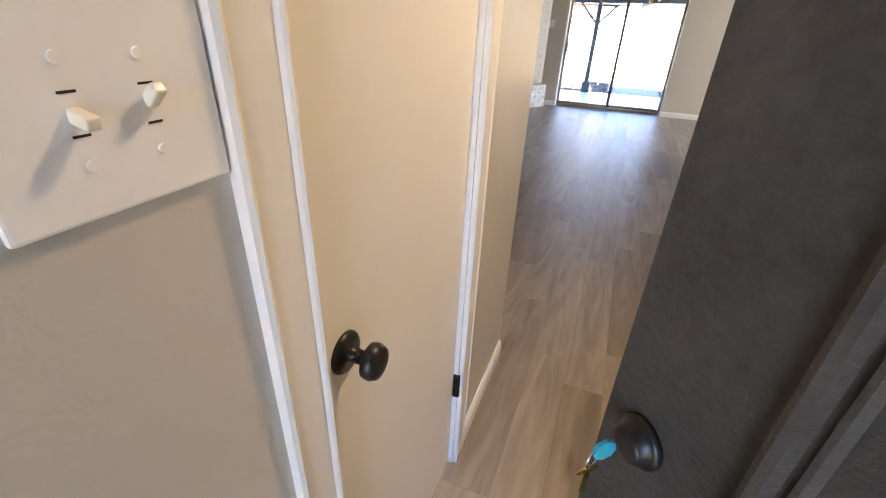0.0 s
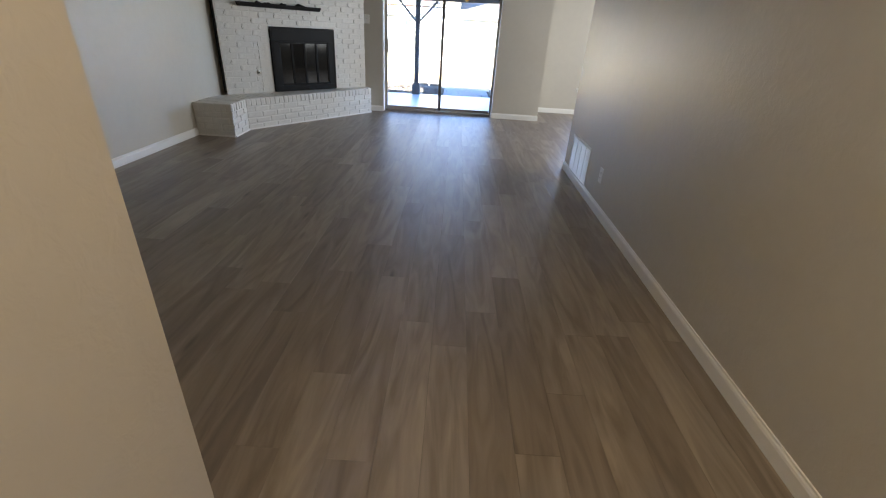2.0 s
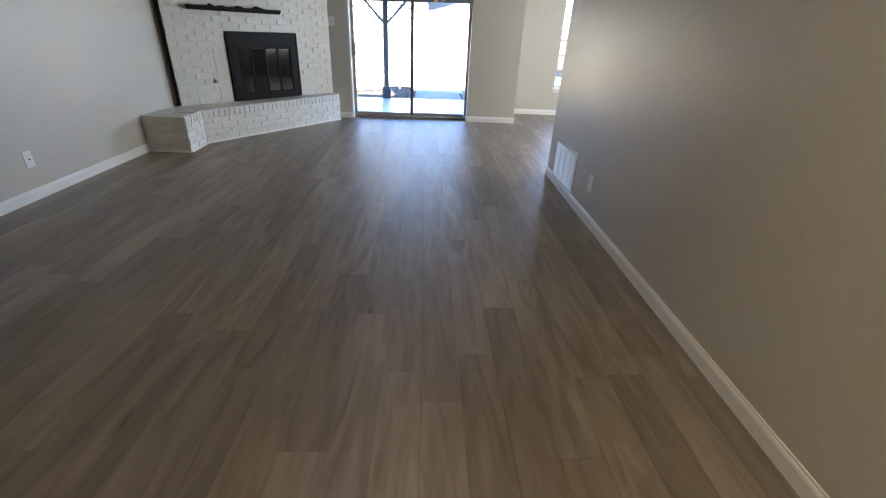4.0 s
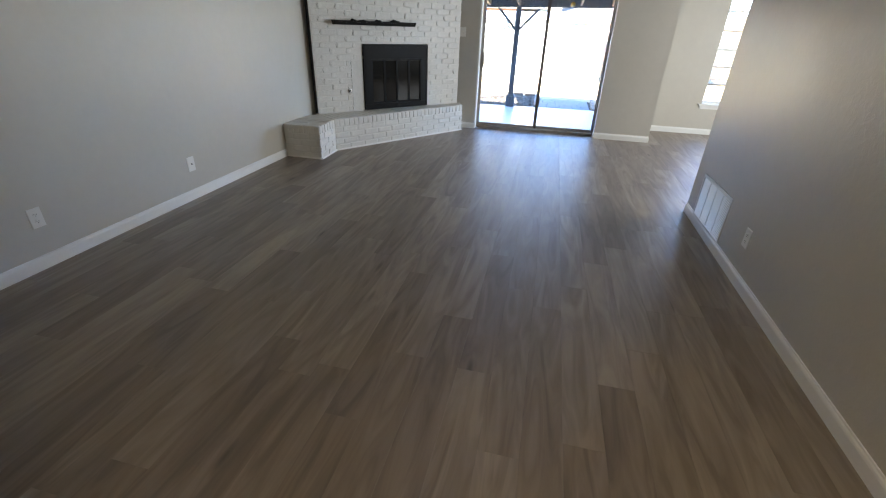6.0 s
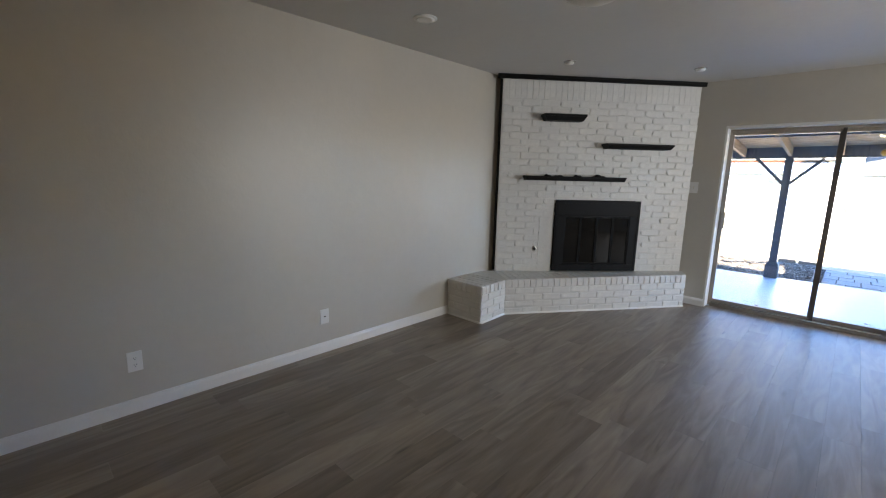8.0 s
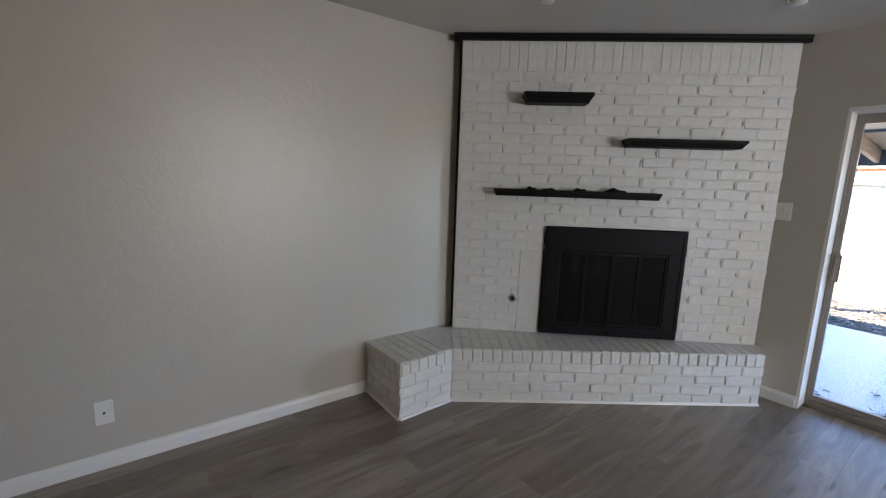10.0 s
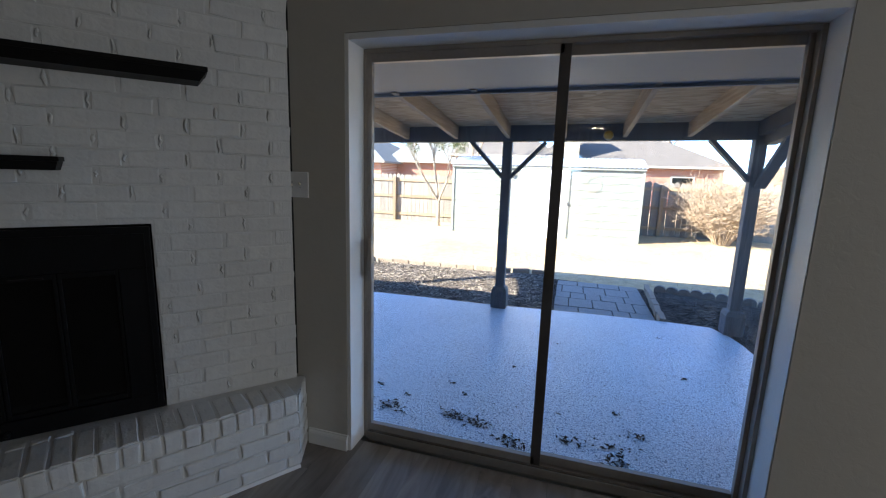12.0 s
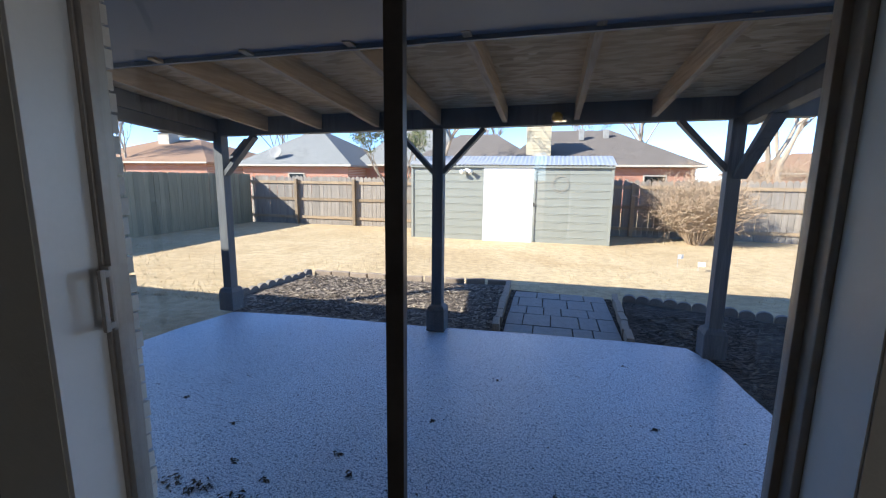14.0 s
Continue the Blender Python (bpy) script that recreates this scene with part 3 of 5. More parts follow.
def ring(bm, R, r, m, n=20, k=6):
    vs = [[bm.verts.new(m @ Vector((0, (R + r * math.cos(b)) * math.cos(a), (R + r * math.cos(b)) * math.sin(a))) + m.to_3x3() @ Vector((r * math.sin(b), 0, 0)))
           for b in (2 * math.pi * j / k for j in range(k))] for a in (2 * math.pi * i / n for i in range(n))]
    for i in range(n):
        for j in range(k):
            bm.faces.new((vs[i][j], vs[(i + 1) % n][j], vs[(i + 1) % n][(j + 1) % k], vs[i][(j + 1) % k]))


front_door()

# ---- sliding door ----
def sliding_door():
    d = thing("door_3", "closed two-panel sliding patio door in dark bronze aluminium", "sliding door", kind="structure")
    x0, x1, zt = 0.692, 2.556, 2.055
    y0, y1 = 8.548, 8.628
    for a in ((x0, x0 + 0.018, y0, y1, 0.0, zt), (x1 - 0.018, x1, y0, y1, 0.0, zt), (x0 + 0.018, x1 - 0.018, y0, y1, zt - 0.022, zt), (x0 + 0.018, x1 - 0.018, y0, y1 + 0.01, -0.02, 0.03)):
        boxpart("frame", a, ALU, d, bev=0.003)
    boxpart("track", (x0 + 0.022, x1 - 0.022, 8.550, 8.553, 0.03, 0.045), CHROME, d)
    boxpart("track", (x0 + 0.022, x1 - 0.022, 8.622, 8.626, 0.03, 0.045), ALU, d)
    for k, (a, b, ya) in enumerate(((x0 + 0.014, 1.664, 8.554), (1.622, x1 - 0.014, 8.590))):
        yb = ya + 0.030
        boxpart("stile", (a, a + 0.028, ya, yb, 0.036, zt - 0.018), ALU, d, bev=0.002)
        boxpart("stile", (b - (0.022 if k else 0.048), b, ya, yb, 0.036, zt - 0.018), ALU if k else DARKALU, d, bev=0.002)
        boxpart("rail", (a + 0.028, b - 0.028, ya, yb, 0.036, 0.082), ALU, d, bev=0.002)
        boxpart("rail", (a + 0.028, b - 0.028, ya, yb, zt - 0.062, zt - 0.018), ALU, d, bev=0.002)
        g = boxpart("glass_pane", (a + 0.024, b - 0.024, ya + 0.015, ya + 0.019, 0.076, zt - 0.056), GLASS, d, "clear glass pane")
        g.visible_shadow = False
    bm = bmesh.new()
    box(bm, 0.716, 0.742, 8.538, 8.5535, 0.93, 1.13)
    bevel(bm, 0.006)
    part("handle_plate", bm, ALU, d, "worn metal handle plate")
    bm = bmesh.new()
    box(bm, 0.742, 0.758, 8.502, 8.518, 0.935, 1.125)
    box(bm, 0.728, 0.752, 8.518, 8.538, 0.940, 0.962)
    box(bm, 0.728, 0.752, 8.518, 8.538, 1.098, 1.120)
    bevel(bm, 0.004)
    part("pull_handle", bm, ALU, d, "worn bronze pull handle")
    # white reveal between the wall and the frame
    t = thing("trim", "white painted reveal round the sliding door", "door trim", kind="structure")
    boxpart("reveal", (DX0 + 0.0005, x0 - 0.0005, NY + 0.003, 8.63, 0.0, 2.084), TRIM, t, bev=0.002)
    boxpart("reveal", (x1 - 0.002, DX1 - 0.0005, NY + 0.003, 8.5475, 0.0, 2.084), TRIM, t, bev=0.001)
    boxpart("reveal", (x0 - 0.0005, x1 + 0.0005, NY + 0.003, 8.63, 2.056, 2.084), TRIM, t, bev=0.002)


sliding_door()


def nook_window():
    w = thing("window_1", "white divided sash window in the dining nook", "window", kind="structure")
    x0, x1, z0, z1, y = NX0, NX1, NZ0, 2.06, KY + 0.10
    for a in ((x0, x0 + 0.035, z0, z1), (x1 - 0.035, x1, z0, z1), (x0 + 0.035, x1 - 0.035, z0, z0 + 0.04), (x0 + 0.035, x1 - 0.035, z1 - 0.04, z1)):
        boxpart("window_frame", (a[0], a[1], y, y + 0.06, a[2], a[3]), TRIM, w)
    zm = 1.28
    boxpart("meeting_rail", (x0 + 0.035, x1 - 0.035, y, y + 0.05, zm - 0.02, zm + 0.02), TRIM, w)
    for i in range(1, 4):
        x = x0 + (x1 - x0) * i / 4
        for a, b in ((z0 + 0.04, zm - 0.02), (zm + 0.02, z1 - 0.04)):
            boxpart("muntin", (x - 0.011, x + 0.011, y + 0.012, y + 0.03, a, b), ALU, w)
    for z in (0.77, 1.03, 1.54, 1.80):
        boxpart("muntin", (x0 + 0.035, x1 - 0.035, y + 0.014, y + 0.028, z - 0.011, z + 0.011), ALU, w)
    g = boxpart("pane", (x0 + 0.03, x1 - 0.03, y + 0.034, y + 0.038, z0 + 0.03, z1 - 0.03), GLASS, w)
    g.visible_shadow = False
    boxpart("window_sill", (x0 - 0.05, x1 + 0.05, KY - 0.035, y, z0 - 0.022, z0 + 0.004), TRIM, w, bev=0.004)
    boxpart("apron", (x0 - 0.02, x1 + 0.02, KY - 0.014, KY - 0.001, z0 - 0.075, z0 - 0.0225), TRIM, w, bev=0.003)


nook_window()

# ---- fireplace ----
P0, P1 = Vector((-1.141, 6.63)), Vector((0.400, 8.395))
U = (P1 - P0).normalized()
FW = (P1 - P0).length
FIRE = pose(P0.x, P0.y, 0, 0, 0, math.degrees(math.atan2(U.y, U.x)))  # local x along the wall, -y to the room
HZ = 0.387
rng = random.Random(4)


def brick_mesh(l, h, d, seed, rag=0.003, mat=WBRICK, soft=0.0045):
    """A worn brick, centred, front at -y."""
    r = random.Random(seed)
    bm = bmesh.new()
    box(bm, -l / 2, l / 2, -d / 2, d / 2, -h / 2, h / 2)
    front = [e for e in bm.edges if all(v.co.y < 0 for v in e.verts)]
    bmesh.ops.bevel(bm, geom=front, offset=soft, segments=2, affect="EDGES", profile=0.6)
    for v in bm.verts:
        if v.co.y < d / 2 - 0.001:
            v.co += Vector((r.uniform(-rag, rag), r.uniform(-rag, rag) * 0.16, r.uniform(-rag, rag)))
    return mesh_of("brick", bm, mat)


STRETCH = [brick_mesh(0.201, 0.0655, 0.05, i, 0.0048, soft=0.0065) for i in range(12)]
SOLDIER = [brick_mesh(0.058, 0.198, 0.05, 20 + i) for i in range(5)]


def lump(bm, x, z, h, w=0.012, y=-0.004, flat=False):
    """Squeezed mortar, painted over."""
    n, k = 5, 6
    rings = []
    for i in range(n):
        t = i / (n - 1)
        s = math.sin(math.pi * (0.12 + 0.76 * t))
        cx = x + rng.uniform(-0.004, 0.004)
        cz = z + (t - 0.5) * h
        rings.append([bm.verts.new((cx + (w * s * math.cos(a)) * 0.8, y - 0.0085 * s * math.sin(a), cz) if not flat else (x + (t - 0.5) * h, y - 0.0055 * s * math.sin(a), z + w * s * 0.6 * math.cos(a))) for a in (math.pi * j / (k - 1) for j in range(k))])
    for a, b in zip(rings, rings[1:]):
        for j in range(k - 1):
            bm.faces.new((a[j], a[j + 1], b[j + 1], b[j]))


def brick_object(mesh, parent, m):
    ob = new("brick", mesh)
    ob.parent = parent
    ob.matrix_basis = m
    return ob


def fireplace():
    f = thing("brick_fireplace", "white painted brick corner fireplace wall reaching the ceiling", "fireplace", FIRE)
    top, FB = CZ - 0.047, FW - 0.020
    fu0, fu1, fz0, fz1 = 0.701, 1.737, HZ, 1.225
    bm = bmesh.new()
    for a in ((0.03, fu0, 0, top), (fu1, FB - 0.004, 0, top), (fu0, fu1, fz1, top), (fu0, fu1, 0, fz0 - 0.02)):
        box(bm, a[0], a[1], -0.0005, 0.10, a[2], a[3])
    mortar = bm
    bm = bmesh.new()
    box(bm, fu0 - 0.17, fu0 - 0.002, -0.0045, 0.006, HZ + 0.01, 1.03)
    bevel(bm, 0.003)
    part("smooth_patch", bm, WMORTAR, f, "smooth painted mortar patch")
    # firebox
    bm = bmesh.new()
    box(bm, fu0, fu1, 0.12, 0.14, fz0 - 0.02, fz1)
    part("firebox", bm, SLOT, f)
    rows = 27
    course = (2.318 - HZ) / rows
    for r in range(rows):
        z = HZ + course * (r + 0.5)
        u = 0.036 - (0.11 if r % 2 else 0.0) + rng.uniform(-0.012, 0.012)
        while u < FB - 0.03:
            a, b = max(u, 0.034), min(u + 0.208, FB - 0.006 + (0.008 if r % 2 else 0))
            spans = [(a, b)]
            if z < fz1 + 0.02:
                lo = fu0 - (0.175 if z < 1.03 else 0.004)
                spans = [(p, q) for p, q in ((a, min(b, lo)), (max(a, fu1 + 0.004), b)) if q - p > 0.03]
            for p, q in spans:
                if q - p > 0.03:
                    m = Matrix.Translation(((p + q) / 2, 0.0205 + rng.uniform(-0.0022, 0.0024), z)) @ Matrix.Rotation(rng.uniform(-0.018, 0.018), 4, "Y") @ Matrix.Diagonal(((q - p) / 0.208, 1, course / 0.0690, 1))
                    brick_object(rng.choice(STRETCH), f, m)
                    if rng.random() < 0.74 and q < FW - 0.09:
                        lump(mortar, q + 0.005, z + rng.uniform(-0.008, 0.008), rng.uniform(0.025, 0.062), rng.uniform(0.006, 0.011), -0.0025)
                    if rng.random() < 0.42:
                        lump(mortar, max(0.115, min(FW - 0.10, rng.uniform(p, q))), z + course / 2, rng.uniform(0.03, 0.15), rng.uniform(0.004, 0.007), -0.0005, True)
            u += 0.219
    n = 35
    step = (FB - 0.038) / n
    for i in range(n):
        m = Matrix.Translation((0.034 + step * (i + 0.5), 0.022 + rng.uniform(-0.0025, 0.003), 2.318 + (top - 2.318) / 2)) @ Matrix.Rotation(rng.uniform(-0.01, 0.01), 4, "Y") @ Matrix.Diagonal((step / 0.068, 1, (top - 2.318) / 0.206, 1))
        brick_object(rng.choice(SOLDIER), f, m)
    part("mortar", mortar, WMORTAR, f)
    t = thing("trim", "black stained wooden trim framing the brick wall", "trim", FIRE, kind="structure")
    bm = bmesh.new()
    sweep(bm, [(0, 0), (0.030, 0.0), (0.034, 0.008), (0.030, 0.020), (0.036, 0.034), (0.036, 0.046), (0, 0.046)], (-0.03, 0.006, CZ - 0.0465), (FW + 0.02, 0.006, CZ - 0.0465))
    part("top_trim", bm, BLACK, t)
    boxpart("side_trim", (0.010, 0.0325, 0.010, 0.05, HZ + 0.004, CZ - 0.0475), BLACK, t, bev=0.003)
    boxpart("side_trim", (FB + 0.002, FW + 0.002, 0.020, 0.05, HZ + 0.004, CZ - 0.0475), BLACK, t)


fireplace()


def insert():
    u0, u1, z0, z1 = 0.706, 1.730, HZ + 0.006, 1.217
    f = thing("fireplace_insert", "black metal fireplace surround with closed bifold glass doors", "fireplace", FIRE)
    t, lo = 0.118, 0.072
    for a in ((u0, u1, z1 - 0.175, z1), (u0, u1, z0, z0 + lo), (u0, u0 + t, z0 + lo, z1 - 0.175), (u1 - t, u1, z0 + lo, z1 - 0.175)):
        bm = bmesh.new()
        box(bm, a[0], a[1], -0.028, 0.0, a[2], a[3])
        bevel(bm, 0.003)
        part("surround", bm, IRON, f)
    bm = bmesh.new()
    for a in ((u0 + 0.022, u0 + 0.028, z0 + 0.03, z1 - 0.028), (u1 - 0.028, u1 - 0.022, z0 + 0.03, z1 - 0.028), (u0 + 0.028, u1 - 0.028, z1 - 0.034, z1 - 0.028)):
        box(bm, a[0], a[1], -0.033, -0.028, a[2], a[3])
    part("bead", bm, IRON, f)
    gu0, gu1, gz0, gz1 = u0 + t, u1 - t, z0 + lo, z1 - 0.175
    w = (gu1 - gu0) / 4
    for i in range(4):
        a, b = gu0 + i * w + 0.002, gu0 + (i + 1) * w - 0.002
        tilt = 1.2 if i % 2 == 0 else -1.2
        pm = Matrix.Translation(((a + b) / 2, -0.012, 0)) @ Matrix.Rotation(radians(tilt), 4, "Z")
        hw = (b - a) / 2
        d = boxpart("door_panel", (-hw, hw, 0.002, 0.006, gz0 + 0.006, gz1 - 0.004), DARKGLASS, f, "smoked glass door panel", m=pm)
        s = 0.012
        for q in ((-hw, -hw + s, gz0 + 0.004, gz1 - 0.003), (hw - s, hw, gz0 + 0.004, gz1 - 0.003), (-hw + s, hw - s, gz0 + 0.004, gz0 + 0.024), (-hw + s, hw - s, gz1 - 0.023, gz1 - 0.003)):
            boxpart("panel_frame", (q[0], q[1], -0.008, 0.006, q[2], q[3]), IRON, d, bev=0.0015)
    bm = bmesh.new()
    for c in (gu0 + 1.45 * w, gu0 + 2.55 * w):
        box(bm, c - 0.05, c + 0.05, -0.024, -0.019, gz1 - 0.020, gz1 - 0.013)
    part("pull", bm, BRONZE, f, "thin dark metal door pulls")
    bm = bmesh.new()
    lathe(bm, [(0.006, 0), (0.005, 0.010), (0.011, 0.016), (0.011, 0.022), (0.006, 0.026)], Matrix.Translation(((gu0 + gu1) / 2, -0.028, z0 + 0.030)) @ Matrix.Rotation(radians(90), 4, "X"), 14)
    part("knob", bm, IRON, f, "small damper knob", smooth=True)
    g = thing("gas_key_valve", "round chrome gas key valve in the brick", "valve", FIRE @ Matrix.Translation((0.49, -0.004, 0.650)))
    bm = bmesh.new()
    lathe(bm, [(0.032, 0), (0.032, 0.003), (0.026, 0.007), (0.016, 0.007)], Matrix.Rotation(radians(90), 4, "X"), 24)
    part("escutcheon", bm, CHROME, g, smooth=True)
    bm = bmesh.new()
    lathe(bm, [(0.016, 0.0071), (0.015, 0.010), (0.006, 0.010), (0.005, 0.006)], Matrix.Rotation(radians(90), 4, "X"), 18)
    part("socket", bm, SLOT, g)


insert()


def shelf(u0, u1, z1, th, depth, label, cut=0.03):
    s = thing("floating_shelf", label, "shelf", FIRE @ Matrix.Translation((u0, 0.0, z1)), group="shelves on the fireplace")
    L = u1 - u0
    bm = bmesh.new()
    bot = [(cut, 0.003), (L - cut, 0.003), (L - cut, -depth + cut * 0.7), (cut, -depth + cut * 0.7)]
    mid = [(0.004, 0.003), (L - 0.004, 0.003), (L - 0.004, -depth + 0.004), (0.004, -depth + 0.004)]
    slab = bmesh.new()
    box(slab, 0, L, -depth, 0.003, -th * 0.34, 0)
    bevel(slab, 0.0025)
    part("board", slab, BLACK, s)
    rings = [[bm.verts.new((x, y, z)) for x, y in pts] for pts, z in ((mid, -th * 0.345), (bot, -th))]
    bm.faces.new(rings[0])
    bm.faces.new(rings[-1][::-1])
    for a, b in zip(rings, rings[1:]):
        for i in range(4):
            j = (i + 1) % 4
            bm.faces.new((a[i], a[j], b[j], b[i]))
    part("moulding", bm, BLACK, s)
    return s


shelf(0.475, 0.945, 2.160, 0.070, 0.150, "short black wooden floating shelf on painted brick")
shelf(1.195, 1.975, 1.864, 0.055, 0.165, "black wooden floating shelf on painted brick")
shelf(0.303, 1.480, 1.492, 0.050, 0.110, "long black wooden mantel shelf holding small black ornaments", 0.015)


def ornaments():
    for u, w, h in ((0.57, 0.075, 0.024), (0.70, 0.10, 0.014), (0.92, 0.09, 0.024), (1.17, 0.15, 0.030)):
        o = thing("ornament", "small black scrolled ornament lying on the mantel shelf", "ornament", FIRE @ Matrix.Translation((u, -0.065, 1.492)), group="ornaments on the mantel shelf")
        bm = bmesh.new()
        n = 9
        prev = None
        for i in range(n):
            t = i / (n - 1)
            s = math.sin(math.pi * (0.08 + 0.84 * t))
            z = h * s * (0.75 + 0.25 * math.sin(9 * t + u * 20))
            row = [bm.verts.new(((t - 0.5) * w, -0.022 * s - 0.003, 0)), bm.verts.new(((t - 0.5) * w, -0.012 * s, z * 0.9 + 0.002)), bm.verts.new(((t - 0.5) * w, 0.012 * s, z + 0.002)), bm.verts.new(((t - 0.5) * w, 0.022 * s + 0.003, 0))]
            if prev:
                for j in range(4):
                    bm.faces.new((prev[j], prev[(j + 1) % 4], row[(j + 1) % 4], row[j]))
            else:
                bm.faces.new(row[::-1])
            prev = row
        bm.faces.new(prev)
        part("body", bm, IRON, o, smooth=True)


ornaments()


def hearth():
    A, B, C, D = Vector((-0.748, 5.952)), Vector((-0.766, 6.380)), Vector((0.508, 8.212)), Vector((0.425, 8.397))
    h = thing("brick_hearth", "raised white painted brick hearth in front of the fireplace", "hearth")
    bm = bmesh.new()
    ins = 0.005
    prism(bm, [(WX + 0.001, 5.952 + ins), (A.x - ins, A.y + ins), (B.x - ins, B.y + 0.003), (C.x - 0.009, C.y - 0.001), (D.x - ins, D.y - 0.002), (P1.x - 0.004, P1.y - 0.003), (P0.x + 0.0045, P0.y - 0.004), (WX + 0.001, 6.534)], 0.0, HZ - 0.005)
    part("core", bm, WMORTAR, h)
    cap = 0.092
    rr = random.Random(8)
    lows = [brick_mesh(0.204, 0.0590, 0.05, 50 + i, 0.0062, soft=0.008) for i in range(9)]
    caps = [brick_mesh(0.059, cap - 0.008, 0.05, 60 + i, 0.0048, soft=0.008) for i in range(8)]
    tops = [brick_mesh(0.059, 0.205, 0.04, 70 + i, 0.0045, soft=0.007) for i in range(8)]

    def face(p, q, deep, proud=0.022):
        d = (q - p)
        L = d.length
        m0 = pose(p.x, p.y, 0, 0, 0, math.degrees(math.atan2(d.y, d.x)))
        rows = 4
        c = (HZ - cap) / rows
        for r in range(rows):
            u = -(0.104 if r % 2 else 0.0) + rr.uniform(-0.01, 0.01)
            while u < L - 0.02:
                a, b = max(u, 0.0), min(u + 0.208, L)
                if b - a > 0.025:
                    brick_object(rr.choice(lows), h, m0 @ Matrix.Translation(((a + b) / 2, proud + rr.uniform(-0.002, 0.002), c * (r + 0.5) + rr.uniform(-0.002, 0.002))) @ Matrix.Rotation(rr.uniform(-0.01, 0.01), 4, "Y") @ Matrix.Diagonal(((b - a) / 0.208, 1, c / 0.0715, 1)))
                u += 0.218
        n = max(2, round(L / 0.069))
        s = L / n
        for i in range(n):
            brick_object(rr.choice(caps), h, m0 @ Matrix.Translation((s * (i + 0.5), proud + rr.uniform(-0.003, 0.002), HZ - cap / 2 - 0.003)) @ Matrix.Diagonal((s / 0.0695, 1, 1, 1)))
            for k, (y0, y1) in enumerate(deep(s * (i + 0.5))):
                if y1 - y0 > 0.03:
                    lay = Matrix.Translation((s * (i + 0.5), (y0 + y1) / 2, HZ - 0.020 + rr.uniform(-0.002, 0.002))) @ Matrix.Rotation(radians(-90), 4, "X") @ Matrix.Diagonal((s / 0.0695, 1, (y1 - y0 - 0.006) / 0.205, 1))
                    brick_object(rr.choice(tops), h, m0 @ lay)

    def deep_bc(u):
        full = 0.395 + (0.150 - 0.395) * u / 2.236
        return [(0.004, min(0.212, full)), (0.212, full)]

    face(B, C, deep_bc)
    face(A, B, lambda u: [(0.004, 0.212), (0.212, 0.46)])
    face(Vector((WX, 5.952)), A, lambda u: [])
    face(C, D, lambda u: [])
    # painted base strip along the floor
    bm = bmesh.new()
    for p, q in ((Vector((WX, 5.952)), A), (A, B), (B, C)):
        sweep(bm, [(0, 0), (0.016, 0), (0.010, 0.014), (0, 0.016)], (p.x, p.y, 0.0006), (q.x, q.y, 0.0006))
    part("base_strip", bm, TRIM, h, "white painted base strip")


hearth()


# ---- ceiling fittings ----
def ceiling_fan():
    f = thing("ceiling_fan", "black low-profile ceiling fan with frosted light bowl", "ceiling fan", pose(0.935, 4.46, CZ))
    bm = bmesh.new()
    lathe(bm, [(0.09, -0.0005), (0.10, -0.03), (0.135, -0.06), (0.145, -0.09), (0.145, -0.17), (0.155, -0.19), (0.155, -0.280), (0.148, -0.290), (0.05, -0.290)][::-1], None, 40)
    part("motor_housing", bm, IRON, f, smooth=True)
    bm = bmesh.new()
    prof = [(0.148 * math.cos(a), -0.291 - 0.085 * math.sin(a)) for a in (math.pi / 2 * i / 9 for i in range(9))]
    lathe(bm, prof + [(0.012, -0.376)], None, 40)
    part("light_bowl", bm, FROST, f, "frosted white light bowl", smooth=True)
    for k in range(4):
        a = 90 * k + FAN_TURN
        m = Matrix.Rotation(radians(a), 4, "Z") @ Matrix.Translation((0, 0, -0.150)) @ Matrix.Rotation(radians(11), 4, "X")
        bm = bmesh.new()
        out = [(0.20, -0.055), (0.30, -0.062), (0.66, -0.068), (0.675, -0.055), (0.675, 0.060), (0.66, 0.066), (0.30, 0.060), (0.20, 0.052)]
        prism(bm, out, -0.004, 0.004)
        b = part("blade", bm, BLACK, f, m=m)
        boxpart("blade_bracket", (0.13, 0.27, -0.018, 0.018, 0.0045, 0.009), IRON, b)


FAN_TURN = -5.0
ceiling_fan()


def recessed(x, y, r, eye=False):
    s = thing("recessed_light", "small round eyeball downlight, switched off" if eye else "round white flush recessed downlight, switched off", "ceiling light", pose(x, y, CZ))
    bm = bmesh.new()
    lathe(bm, [(r, -0.0005), (r, -0.004), (r * 0.93, -0.009), (r * 0.80, -0.010)][::-1], None, 32)
    part("trim_ring", bm, TRIM if not eye else CHROME, s, smooth=True)
    bm = bmesh.new()
    if eye:
        lathe(bm, [(0.78 * r, -0.0101), (0.70 * r, -0.024), (0.3 * r, -0.030)][::-1], None, 24)
    else:
        lathe(bm, [(0.80 * r, -0.0101), (0.5 * r, -0.0125), (0.1 * r, -0.013)][::-1], None, 32)
    part("lens", bm, FROST, s, smooth=True)


foyer_light = thing("ceiling_light", "small round flush ceiling light glowing warm in the foyer", "ceiling light", pose(2.12, 0.85, CZ))
bm = bmesh.new()
lathe(bm, [(0.15, -0.0005), (0.16, -0.012), (0.155, -0.030), (0.10, -0.034)][::-1], None, 32)
part("base", bm, BRONZE, foyer_light, smooth=True)
recessed(-0.55, 4.93, 0.085)
recessed(-0.33, 6.62, 0.055, True)
recessed(0.54, 7.64, 0.055, True)

